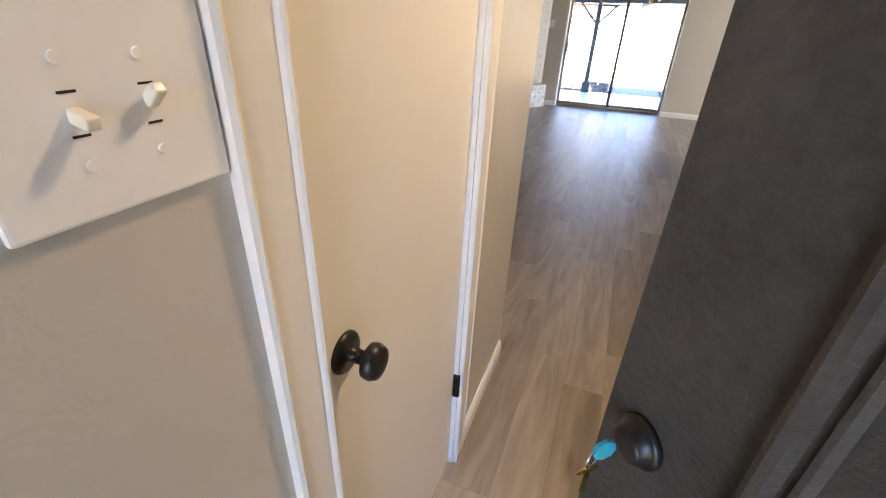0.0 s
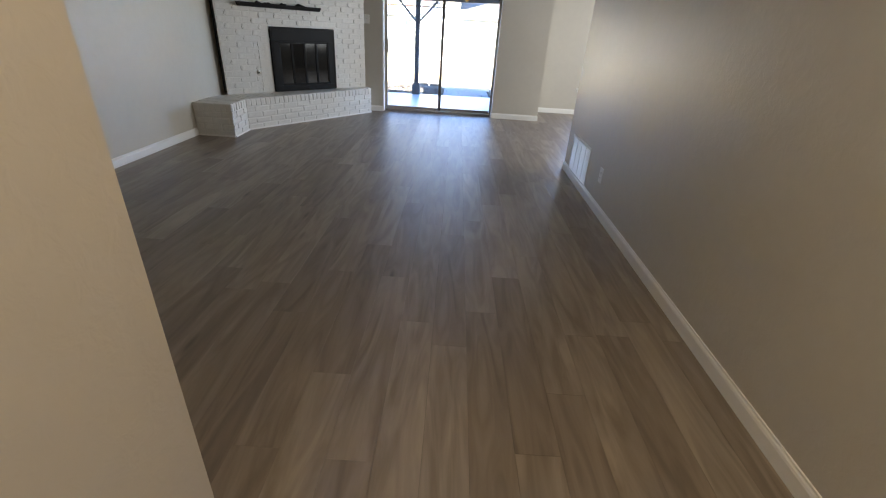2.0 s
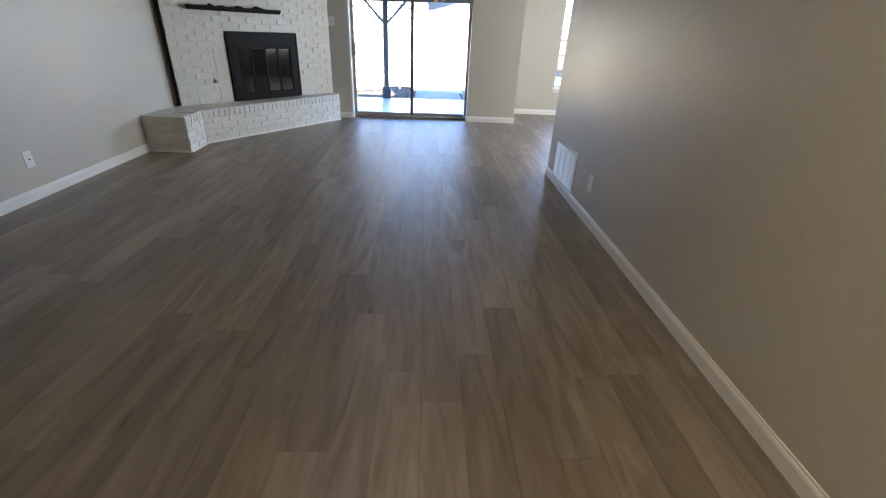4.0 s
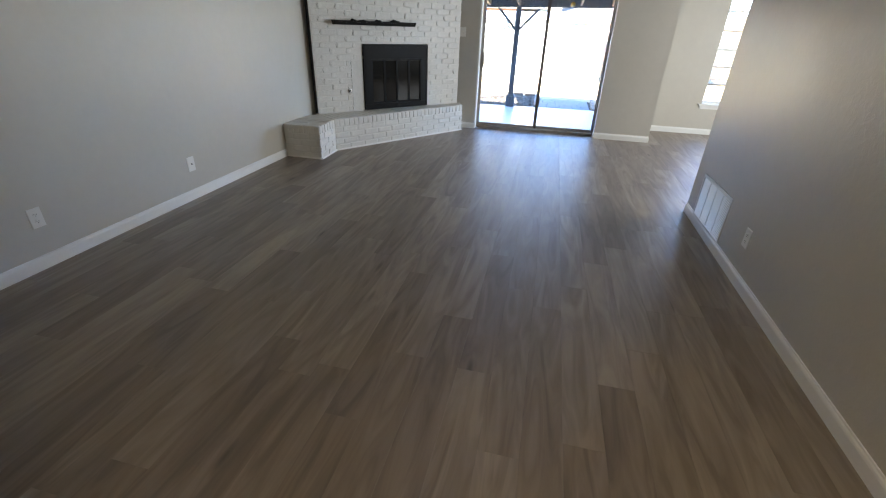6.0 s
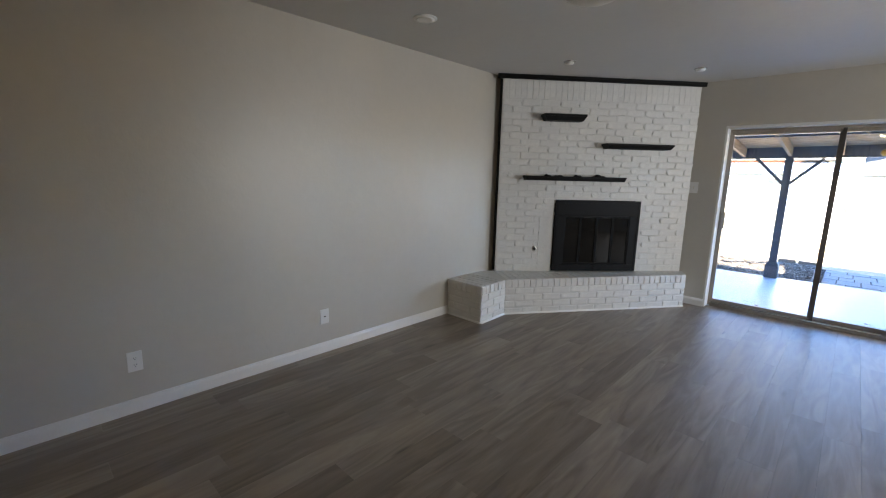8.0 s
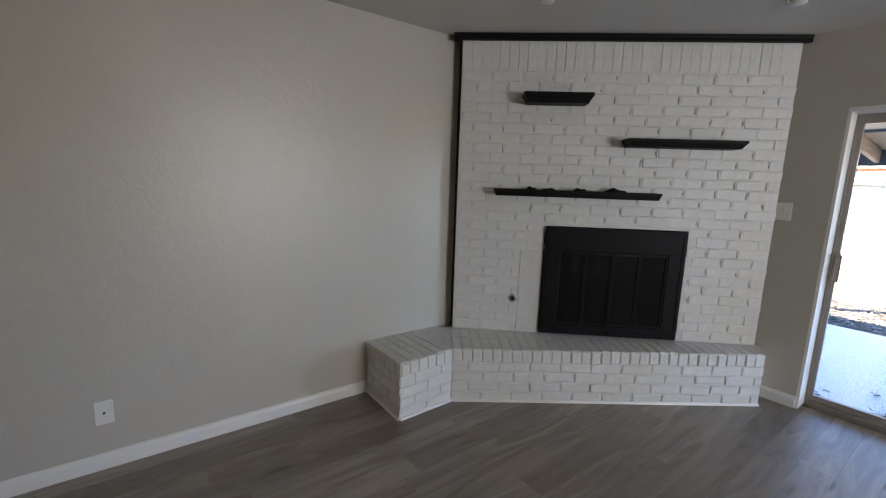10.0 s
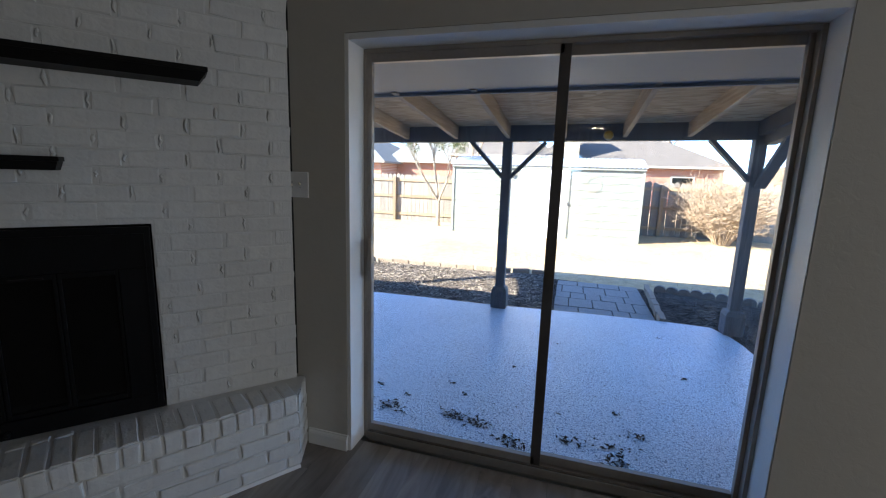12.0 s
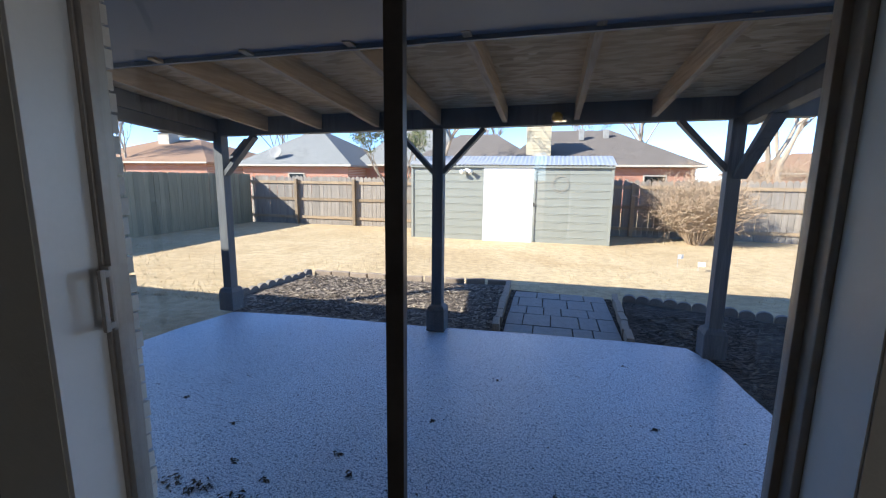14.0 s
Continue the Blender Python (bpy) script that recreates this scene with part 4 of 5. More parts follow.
# ---- outdoors: ground, patio ----
def ground():
    bm = bmesh.new()
    n = 44
    xs = sorted({*np.linspace(-14, 16, 31).round(3), -900, -300, -100, -50, -25, 25, 50, 100, 300, 900})
    ys = sorted({*np.linspace(8, 24, 17).round(3), -900, -300, -100, -50, -20, -8, 0, 35, 60, 100, 300, 900})
    grid = [[bm.verts.new((x, y, YARD - 0.02 + (0.02 * noise.noise(Vector((x * 0.4, y * 0.4, 0))) if 12.5 < y < 24 and abs(x) < 16 else 0.0))) for x in xs] for y in ys]
    for j in range(len(ys) - 1):
        for i in range(len(xs) - 1):
            bm.faces.new((grid[j][i], grid[j][i + 1], grid[j + 1][i + 1], grid[j + 1][i]))
    structure("ground", "dormant straw-coloured lawn reaching the horizon", "lawn", bm, LAWN, True)


ground()


def blades():
    r = random.Random(12)
    vs, fs = [], []
    for _ in range(26000):
        x = r.uniform(-8, 9)
        y = 12.0 + 8.0 * r.random() ** 1.8
        if -1.75 < x < 5.2 and y < 13.75 or 1.4 < x < 3.0 and y < 13.9:
            continue
        if -1.75 < x < 3.45 and 18.5 < y < 20.5:
            continue
        a, h, w = r.uniform(0, 6.283), r.uniform(0.02, 0.055), r.uniform(0.003, 0.006)
        dx, dy = math.cos(a), math.sin(a)
        i = len(vs)
        z = YARD - 0.025
        vs += [(x - dy * w, y + dx * w, z), (x + dy * w, y - dx * w, z), (x + dx * h * 0.9, y + dy * h * 0.9, z + h)]
        fs.append((i, i + 1, i + 2))
    me = bpy.data.meshes.new("grass")
    me.from_pydata(vs, [], fs)
    me.materials.append(LAWN)
    tagged(new("grass", me), "short dry straw-coloured grass blades", "grass", kind="stuff")


blades()

SLAB_EDGE = [(-1.60, 8.74), (-1.56, 10.4), (-1.50, 10.92), (-1.36, 11.47), (-0.6, 11.56), (0.1, 11.585), (0.85, 11.60), (1.86, 11.68), (2.83, 11.72), (3.28, 11.69), (3.39, 11.45), (3.44, 11.2), (3.455, 10.9), (3.51, 10.4), (3.55, 9.8), (3.55, 8.74)]


def patio():
    bm = bmesh.new()
    prism(bm, SLAB_EDGE[::-1], YARD - 0.12, SLAB)
    structure("pavement", "pale blue-grey speckled concrete patio slab", "patio", bm, PATIO)
    r = random.Random(3)
    vs, fs = [], []
    heaps = [(0.62, 9.03), (0.66, 9.08), (1.10, 9.06), (1.06, 9.10), (1.27, 9.02), (1.22, 9.05), (1.51, 8.89), (1.45, 8.92), (1.84, 9.03), (2.07, 9.04), (2.03, 8.91), (2.10, 8.95), (2.22, 9.23), (0.40, 9.10), (0.26, 9.08)]
    singles = [(0.45, 9.30), (1.09, 9.37), (1.36, 9.93), (1.75, 9.31), (2.12, 9.46), (2.26, 10.83), (-0.34, 9.79), (-0.14, 10.17), (0.70, 9.22), (1.69, 10.60), (2.66, 11.12), (0.2, 9.6), (0.95, 9.5), (2.7, 10.2), (-0.7, 9.9)]
    for n in range(520):
        if n < 330:
            hx, hy = r.choice(heaps)
            x, y = r.gauss(hx, 0.045), r.gauss(hy, 0.030)
        elif n < 410:
            hx, hy = r.choice(singles)
            x, y = r.gauss(hx, 0.014), r.gauss(hy, 0.012)
        else:
            x, y = r.uniform(-1.3, 3.3), 8.78 + 2.7 * r.random() ** 1.6
        l, w, a = r.uniform(0.007, 0.026), r.uniform(0.003, 0.010), r.uniform(0, 6.283)
        if n >= 410:
            l, w = l * 0.6, w * 0.6
        i = len(vs)
        for sx, sy, z in ((-1, -0.4, 0.001), (0.2, -1, 0.006), (1, 0.1, 0.001), (0, 1, 0.009)):
            px, py = sx * l, sy * w
            vs.append((x + px * math.cos(a) - py * math.sin(a), y + px * math.sin(a) + py * math.cos(a), SLAB + z))
        fs += [(i, i + 1, i + 3), (i + 1, i + 2, i + 3)]
    me = bpy.data.meshes.new("leaf_litter")
    me.from_pydata(vs, [], fs)
    me.materials.append(DEBRIS)
    tagged(new("leaf_litter", me), "scattered dark dry leaf litter on the patio", "leaves", kind="stuff")


patio()


RISE = 0.016


def patio_cover():
    c = thing("patio_cover", "wooden lean-to patio cover on grey posts", "patio cover")
    zt = lambda y: 2.060 + (1.885 - 2.060) * (y - 9.72) / (11.50 - 9.72)
    rise = lambda x: RISE * (x - 1.0)
    for i in range(9):
        x = -1.445 + 0.606 * i
        bm = bmesh.new()
        beam(bm, (x, 9.66, zt(9.66) + 0.07 + rise(x)), (x, 11.497, zt(11.497) + 0.07 + rise(x)), 0.042, 0.14)
        part("rafter", bm, RAFTER if 0 < i < 8 else POSTPAINT, c)
    bm = bmesh.new()
    beam(bm, (-1.95, 11.56, 1.975 + rise(-1.95)), (3.95, 11.56, 1.975 + rise(3.95)), 0.12, 0.24)
    part("front_beam", bm, POSTPAINT, c, "dark grey front beam")
    for x in (-1.52, 3.49):
        bm = bmesh.new()
        beam(bm, (x, 8.76, zt(8.74) - 0.02 + rise(x)), (x, 11.495, zt(11.495) + 0.01 + rise(x)), 0.09, 0.19)
        part("end_beam", bm, POSTPAINT, c, "dark grey end beam")
    bm = bmesh.new()
    y0, y1 = 9.64, 11.98
    d0, d1 = zt(y0) + 0.143, zt(y1) + 0.143
    v = [bm.verts.new(p) for p in ((-1.95, y0, d0 + rise(-1.95)), (3.95, y0, d0 + rise(3.95)), (3.95, y1, d1 + rise(3.95)), (-1.95, y1, d1 + rise(-1.95)))]
    w = [bm.verts.new(p + Vector((0, 0, 0.015))) for p in (q.co for q in v)]
    bm.faces.new(v[::-1])
    bm.faces.new(w)
    for i in range(4):
        j = (i + 1) % 4
        bm.faces.new((v[i], v[j], w[j], w[i]))
    part("deck", bm, OSB, c, "bare strand-board roof deck")
    bm = bmesh.new()
    v = [(x, y, z + 0.02 + rise(x)) for x, y, z in ((-1.97, y0, d0), (3.97, y0, d0), (3.97, y1 + 0.02, d1), (-1.97, y1 + 0.02, d1))]
    a = [bm.verts.new(p) for p in v]
    b = [bm.verts.new((p[0], p[1], p[2] + 0.03)) for p in v]
    bm.faces.new(a[::-1])
    bm.faces.new(b)
    for i in range(4):
        j = (i + 1) % 4
        bm.faces.new((a[i], a[j], b[j], b[i]))
    part("shingles", bm, ROOFBROWN, c)
    for x, y in ((-1.46, 11.56), (0.968, 11.56), (3.43, 11.56)):
        post = boxpart("post", (x - 0.052, x + 0.052, y - 0.052, y + 0.052, SLAB + 0.001, 1.854 + rise(x)), POSTPAINT, c, "grey painted timber post", bev=0.005)
        bm = bmesh.new()
        box(bm, x - 0.092, x + 0.092, y - 0.092, y + 0.092, SLAB + 0.0005, 0.115)
        bevel(bm, 0.012)
        part("post_base", bm, POSTPAINT, post)
        bm = bmesh.new()
        lathe(bm, [(0.125, 0.1155), (0.105, 0.150), (0.075, 0.165)], Matrix.Translation((x, y, 0)) @ Matrix.Rotation(radians(45), 4, "Z"), 4)
        part("base_cap", bm, POSTPAINT, post)
        for sx in (-1, 1):
            if (x < -1 and sx < 0) or (x > 3 and sx > 0):
                continue
            bm = bmesh.new()
            beam(bm, (x + sx * 0.045, y, 1.455 + rise(x)), (x + sx * 0.425, y, 1.853 + rise(x)), 0.042, 0.09, Vector((0, 1, 0)))
            part("brace", bm, POSTPAINT, c, "diagonal grey knee brace")
        if abs(x - 1) > 1:
            bm = bmesh.new()
            if x > 0:
                beam(bm, (x + 0.04, y - 0.04, 1.44), (x + 0.085, y - 0.46, 1.845 + rise(x)), 0.045, 0.10, Vector((1, 0, 0)))
            else:
                beam(bm, (x + 0.03, y + 0.04, 1.50), (x + 0.05, y + 0.38, 1.850 + rise(x)), 0.045, 0.09, Vector((1, 0, 0)))
            part("brace", bm, POSTPAINT, c, "diagonal grey knee brace")


patio_cover()


def patio_lamp():
    lamp = thing("patio_lamp", "small amber glass lamp fixed to the patio cover beam", "outdoor light", pose(2.03, 11.499, 1.925))
    turn = Matrix.Rotation(radians(90), 4, "X")
    bm = bmesh.new()
    lathe(bm, [(0.052, 0.0), (0.052, 0.010), (0.044, 0.016)], turn, 20)
    part("base", bm, GUTTER, lamp, smooth=True)
    bm = bmesh.new()
    lathe(bm, [(0.043, 0.0161), (0.046, 0.035), (0.038, 0.058), (0.016, 0.068)], turn, 20)
    part("shade", bm, AMBER, lamp, "amber glass shade", smooth=True)


patio_lamp()


def lawn_flags():
    for x, y, h, a in ((4.37, 16.2, 0.30, 20), (4.65, 15.95, 0.22, -35)):
        f = thing("marker_flag", "small white marker flag standing in the dry lawn", "flag", pose(x, y, YARD - 0.06, 3, -4, a), group="marker flags in the lawn")
        bm = bmesh.new()
        rod(bm, (0, 0, -0.05), (0, 0, h), 0.004)
        part("stake", bm, GALV, f)
        bm = bmesh.new()
        prism(bm, [(0.0045, -0.002), (0.06, -0.012), (0.115, 0.006), (0.115, 0.009), (0.06, -0.009), (0.0045, 0.001)], h - 0.09, h - 0.01)
        part("flag", bm, WHITEPLASTIC, f)


lawn_flags()


def house_shell():
    """Outer skin of the house that is walked through: soffit, brick reveals, roof, added porch."""
    h = thing("house_exterior", "brick house exterior with slate-painted soffit", "house", kind="structure")
    EAVE = Matrix.Translation((1.0, 0, 2.07)) @ Matrix.Rotation(-0.010, 4, "Y") @ Matrix.Translation((-1.0, 0, -2.07))
    boxpart("soffit", (-7.7, PIER - 0.145, 8.655, 9.72, 2.072, 2.092), SOFFIT, h, m=EAVE)
    boxpart("fascia", (-7.7, PIER + 4.0, 9.7205, 9.745, 2.05, 2.22), SOFFIT, h, m=EAVE)
    bm = bmesh.new()
    v = [(-7.9, 9.76, 2.225), (8.0, 9.76, 2.225), (8.0, 4.2, 4.0), (-7.9, 4.2, 4.0), (8.0, -1.6, 2.3), (-7.9, -1.6, 2.3)]
    p = [bm.verts.new(c) for c in v]
    q = [bm.verts.new((c[0], c[1], c[2] + 0.05)) for c in v]
    for s in (p, q):
        bm.faces.new((s[0], s[1], s[2], s[3]))
        bm.faces.new((s[3], s[2], s[4], s[5]))
    for i, j in ((0, 1), (1, 2), (2, 4), (4, 5), (5, 3), (3, 0)):
        bm.faces.new((p[i], p[j], q[j], q[i]))
    part("roof", bm, ROOFBROWN, h)
    bm = bmesh.new()
    for x in (-7.6, FARX + 0.16):
        box(bm, x, x + 0.1, FY - 0.2, 8.62, YARD - 0.1, 2.25)
    box(bm, -7.5, WX - 0.16, 8.655, 8.73, YARD - 0.1, 2.07)
    box(bm, WX - 0.16, 0.575, 8.655, 8.73, YARD - 0.1, 2.07)
    box(bm, 2.615, PIER - 0.145, 8.655, 8.73, YARD - 0.1, 2.07)
    box(bm, 0.575, 2.615, 8.652, 8.73, YARD - 0.1, -0.035)
    part("wall", bm, EXTBRICK, h)
    bricks = [brick_mesh(0.10, 0.058, 0.09, 90 + i, 0.003, EXTBRICK) for i in range(4)]
    r = random.Random(5)
    for side, x in ((1, 0.547), (-1, 2.640)):
        z = -0.03
        while z < 2.06:
            b = new("brick", r.choice(bricks))
            b.parent = h
            b.matrix_basis = Matrix.Translation((x + r.uniform(-0.006, 0.006), 8.695, z + 0.03))
            z += 0.068
    # unseen porch before the front door, added to limit daylight: roof, step, walls
    boxpart("porch_roof", (0.2, 4.4, FY - 2.6, FY - 0.16, 2.35, 2.45), SOFFIT, h)
    boxpart("porch_slab", (0.2, 4.4, FY - 2.6, FY - 0.152, YARD - 0.1, -0.03), PAVER, h)
    for x in (0.2, 4.3):
        boxpart("porch_wall", (x, x + 0.1, FY - 2.6, FY - 0.155, YARD - 0.1, 2.348), EXTBRICK, h)
    boxpart("porch_front", (2.62, 4.299, FY - 2.6, FY - 2.5, YARD - 0.1, 2.348), EXTBRICK, h)
    boxpart("porch_front", (0.301, 1.45, FY - 2.6, FY - 2.5, YARD - 0.1, 2.348), EXTBRICK, h)


house_shell()


# ---- beds, walk and edging ----
def beds():
    def sheet(name, pts, z, mat, label):
        bm = bmesh.new()
        prism(bm, pts, YARD - 0.10, z)
        bmesh.ops.triangulate(bm, faces=bm.faces[:])
        return structure(name, label, "garden bed", bm, mat)
    sheet("mulch_bed", [(-1.78, 12.20), (-1.40, 11.42), (-0.6, 11.52), (1.50, 11.60), (1.50, 13.72), (0.2, 13.55), (-1.60, 13.50)], -0.135, MULCH_SUNLIT, "garden bed of dry brown wood mulch")
    sheet("mulch_bed_east", [(2.84, 11.66), (3.24, 11.60), (3.36, 10.9), (3.46, 8.8), (5.3, 8.8), (5.2, 12.6), (4.2, 12.95), (2.98, 13.30)], -0.140, MULCH_SHADED, "garden bed of wood mulch in a shaded tone beside the patio")
    # the chips' colours carry the sunlight and the shade too
    chips(21, 4200, (-1.6, 1.46, 11.74, 13.5), 1.5, "loose mulch chips in a sunlit tone covering the bed")
    chips(22, 2600, (2.98, 5.0, 10.4, 12.8), 0.7, "loose mulch chips in a shaded tone covering the bed")


def chips(seed, count, area_of, k, label):
    r = random.Random(seed)
    vs, fs = [], []
    for _ in range(count):
        x, y = r.uniform(area_of[0], area_of[1]), r.uniform(area_of[2], area_of[3])
        if x > 2.9 and x < 3.56 and y < 11.75:
            continue
        l, w, a, z = r.uniform(0.012, 0.04), r.uniform(0.004, 0.009), r.uniform(0, 6.283), r.uniform(-0.135, -0.12)
        t = r.uniform(-0.012, 0.02)
        c, s = math.cos(a), math.sin(a)
        i = len(vs)
        vs += [(x - c * l + s * w, y - s * l - c * w, z), (x - c * l - s * w, y - s * l + c * w, z + 0.004), (x + c * l - s * w, y + s * l + c * w, z + t + 0.004), (x + c * l + s * w, y + s * l - c * w, z + t)]
        fs.append((i, i + 1, i + 2, i + 3))
    me = bpy.data.meshes.new("mulch_chips")
    me.from_pydata(vs, [], fs)
    m = Nodes("mulch_chip", 0.9, 0, 0.2)
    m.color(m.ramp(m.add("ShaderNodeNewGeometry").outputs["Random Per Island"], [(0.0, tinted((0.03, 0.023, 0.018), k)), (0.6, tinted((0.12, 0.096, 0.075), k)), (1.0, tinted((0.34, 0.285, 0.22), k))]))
    me.materials.append(m.m)
    tagged(new("mulch_chips", me), label, "mulch", kind="stuff")


beds()


def scallop_mesh(w, h, d, mat):
    bm = bmesh.new()
    prof = [(-w / 2, 0), (w / 2, 0)] + [(w / 2 * math.cos(a), h - w / 2 * 0.75 + w / 2 * 0.75 * math.sin(a)) for a in (math.pi * i / 6 for i in range(7))]
    a = [bm.verts.new((x, -d / 2, z)) for x, z in prof]
    b = [bm.verts.new((x, d / 2, z)) for x, z in prof]
    bm.faces.new(a)
    bm.faces.new(b[::-1])
    for i in range(len(prof)):
        j = (i + 1) % len(prof)
        bm.faces.new((a[i], a[j], b[j], b[i]))
    return mesh_of("edging_block", bm, mat)


def edging():
    r = random.Random(6)
    grey, tan = scallop_mesh(0.155, 0.15, 0.06, EDGEGREY), scallop_mesh(0.155, 0.13, 0.06, EDGING)
    bm = bmesh.new()
    box(bm, -0.14, 0.14, -0.035, 0.035, 0, 0.13)
    bevel(bm, 0.008)
    flat = mesh_of("edging_block", bm, EDGING)

    def run(pts, mesh, step, label, mat_name):
        e = thing("garden_edging", label, "garden edging")
        for (x0, y0), (x1, y1) in zip(pts, pts[1:]):
            L = math.hypot(x1 - x0, y1 - y0)
            n = max(1, round(L / step))
            for i in range(n):
                t = (i + 0.5) / n
                ob = new("edging_block", mesh)
                ob.parent = e
                ob.matrix_basis = pose(x0 + (x1 - x0) * t, y0 + (y1 - y0) * t, YARD - 0.03 + r.uniform(-0.012, 0.008), r.uniform(-4, 4), r.uniform(-3, 3), math.degrees(math.atan2(y1 - y0, x1 - x0)) + r.uniform(-4, 4))
    run([(-1.86, 12.15), (-1.66, 13.56)], grey, 0.155, "grey scalloped edging blocks along the mulch bed", "")
    run([(-1.60, 13.58), (0.2, 13.64), (1.46, 13.80)], flat, 0.292, "tan edging bricks along the mulch bed", "")
    run([(1.53, 11.74), (1.47, 13.80)], flat, 0.285, "tan edging bricks beside the stepping walk", "")
    run([(2.81, 11.72), (2.90, 13.45)], flat, 0.285, "tan edging bricks beside the stepping walk", "")
    run([(3.00, 13.40), (4.2, 13.05), (5.3, 12.70)], grey, 0.155, "grey scalloped edging blocks along the mulch bed", "")


edging()


def pavers():
    w = thing("paver_walk", "short walk of grey square concrete pavers", "walkway", kind="structure")
    bm = bmesh.new()
    prism(bm, [(1.57, 11.62), (2.79, 11.68), (2.86, 13.45), (1.53, 13.60)], YARD - 0.1, YARD + 0.006)
    part("joint_bed", bm, MULCH_SHADED, w)
    r = random.Random(2)
    bm = bmesh.new()
    box(bm, -0.5, 0.5, -0.5, 0.5, -0.5, 0.5)
    me = mesh_of("paver", bm, PAVER)
    y = 11.77
    for row in range(5):
        d = (0.30, 0.40, 0.30, 0.40, 0.30)[row]
        x = 1.60 - (0.12 if row % 2 else 0.0)
        while x < 2.78:
            l = r.choice((0.30, 0.30, 0.40, 0.20))
            a, b = max(x, 1.595), min(x + l, 2.77)
            if b - a > 0.06:
                ob = new("paver", me)
                ob.parent = w
                ob.matrix_basis = pose((a + b) / 2, y + d / 2, YARD + 0.004 + r.uniform(-0.003, 0.004), r.uniform(-0.6, 0.6), r.uniform(-0.6, 0.6), r.uniform(-0.8, 0.8)) @ Matrix.Diagonal((b - a - 0.014, d - 0.014, 0.04, 1))
            x += l
        y += d


pavers()


# ---- shed ----
def shed():
    x0, x1, y0, y1, z0, z1 = -1.60, 3.44, 18.62, 20.25, YARD - 0.04, 1.755
    s = thing("garden_shed", "sage-grey ribbed steel garden shed with white door", "shed")
    n = 10
    h = (z1 - z0) / n

    def siding(bm, xa, xb):
        prof = []
        for i in range(n):
            z = z0 + h * i
            prof += [(0.0, z), (0.0, z + 0.30 * h), (0.0, z + 0.70 * h), (-0.007, z + 0.73 * h), (-0.007, z + 0.79 * h), (0, z + 0.82 * h), (0, z + 0.87 * h), (-0.010, z + 0.90 * h), (-0.010, z + 0.97 * h)]
        prof.append((0.0, z1))
        a = [bm.verts.new((xa, y0 + o, z)) for o, z in prof]
        b = [bm.verts.new((xb, y0 + o, z)) for o, z in prof]
        for i in range(len(prof) - 1):
            bm.faces.new((a[i], b[i], b[i + 1], a[i + 1]))
    dx0, dx1 = 0.330, 1.590
    for a, b in ((x0, dx0 - 0.05), (dx1 + 0.05, x1)):
        bm = bmesh.new()
        siding(bm, a, b)
        part("siding", bm, SHEDMETAL, s)
    bm = bmesh.new()
    box(bm, x0 + 0.005, x1 - 0.005, y0 + 0.03, y1, z0, z1 - 0.01)
    part("body", bm, SHEDMETAL, s)
    for x in (x0, x1):
        boxpart("corner_post", (x - 0.03, x + 0.03, y0 - 0.028, y0 + 0.03, z0, z1), SHEDMETAL, s)
    for x in (dx0 - 0.028, dx1 + 0.028):
        boxpart("door_jamb", (x - 0.022, x + 0.022, y0 - 0.03, y0 + 0.03, z0, z1 - 0.02), SHEDMETAL, s)
    d = boxpart("door", (dx0, dx1, y0 - 0.035, y0 + 0.02, z0 + 0.01, z1 - 0.04), SHEDWHITE, s, "white steel shed door", bev=0.004)
    for i in range(1, 9):
        z = z0 + h * (i + 0.9)
        if z < z1 - 0.08:
            boxpart("rib", (dx0 + 0.02, dx1 - 0.02, y0 - 0.042, y0 - 0.0352, z - 0.014, z + 0.010), SHEDWHITE, d)
    boxpart("padlock", (dx1 - 0.01, dx1 + 0.04, y0 - 0.060, y0 - 0.036, 0.74, 0.82), CHROME, s, bev=0.005)
    # corrugated roof
    bm = bmesh.new()
    m = 150
    top, bot = [], []
    for i in range(m + 1):
        x = x0 - 0.07 + (x1 - x0 + 0.14) * i / m
        dz = 0.013 * math.sin(2 * math.pi * i / 3.0)
        top.append(bm.verts.new((x, y0 - 0.10, z1 + 0.005 + dz)))
        bot.append(bm.verts.new((x, y0 + 0.85, z1 + 0.27 + dz)))
    back = [bm.verts.new((v.co.x, y1 + 0.1, z1 + 0.02)) for v in bot]
    for i in range(m):
        bm.faces.new((top[i], top[i + 1], bot[i + 1], bot[i]))
        bm.faces.new((bot[i], bot[i + 1], back[i + 1], back[i]))
    part("roof", bm, GALV, s, "corrugated galvanised roof", smooth=True)
    boxpart("eave_trim", (x0 - 0.04, x1 + 0.04, y0 - 0.07, y0 - 0.03, z1 - 0.065, z1 - 0.012), SHEDMETAL, s)
    f = thing("flood_light", "twin white security floodlight on the shed wall", "outdoor light", pose(-0.12, y0 - 0.024, 1.62))
    boxpart("base", (-0.05, 0.05, -0.02, 0.0, -0.04, 0.04), WHITEPLASTIC, f, bev=0.006)
    for sx in (-1, 1):
        bm = bmesh.new()
        lathe(bm, [(0.028, 0), (0.034, 0.05), (0.062, 0.13), (0.062, 0.14)], Matrix.Translation((sx * 0.05, -0.02, 0)) @ Matrix.Rotation(radians(115), 4, "X") @ Matrix.Rotation(radians(30 * sx), 4, "Y"), 16)
        part("lamp_head", bm, WHITEPLASTIC, f, smooth=True)
    w = thing("wire_wreath", "thin wire hoop hanging on the shed wall", "wreath", pose(2.22, y0 - 0.034, 1.30))
    bm = bmesh.new()
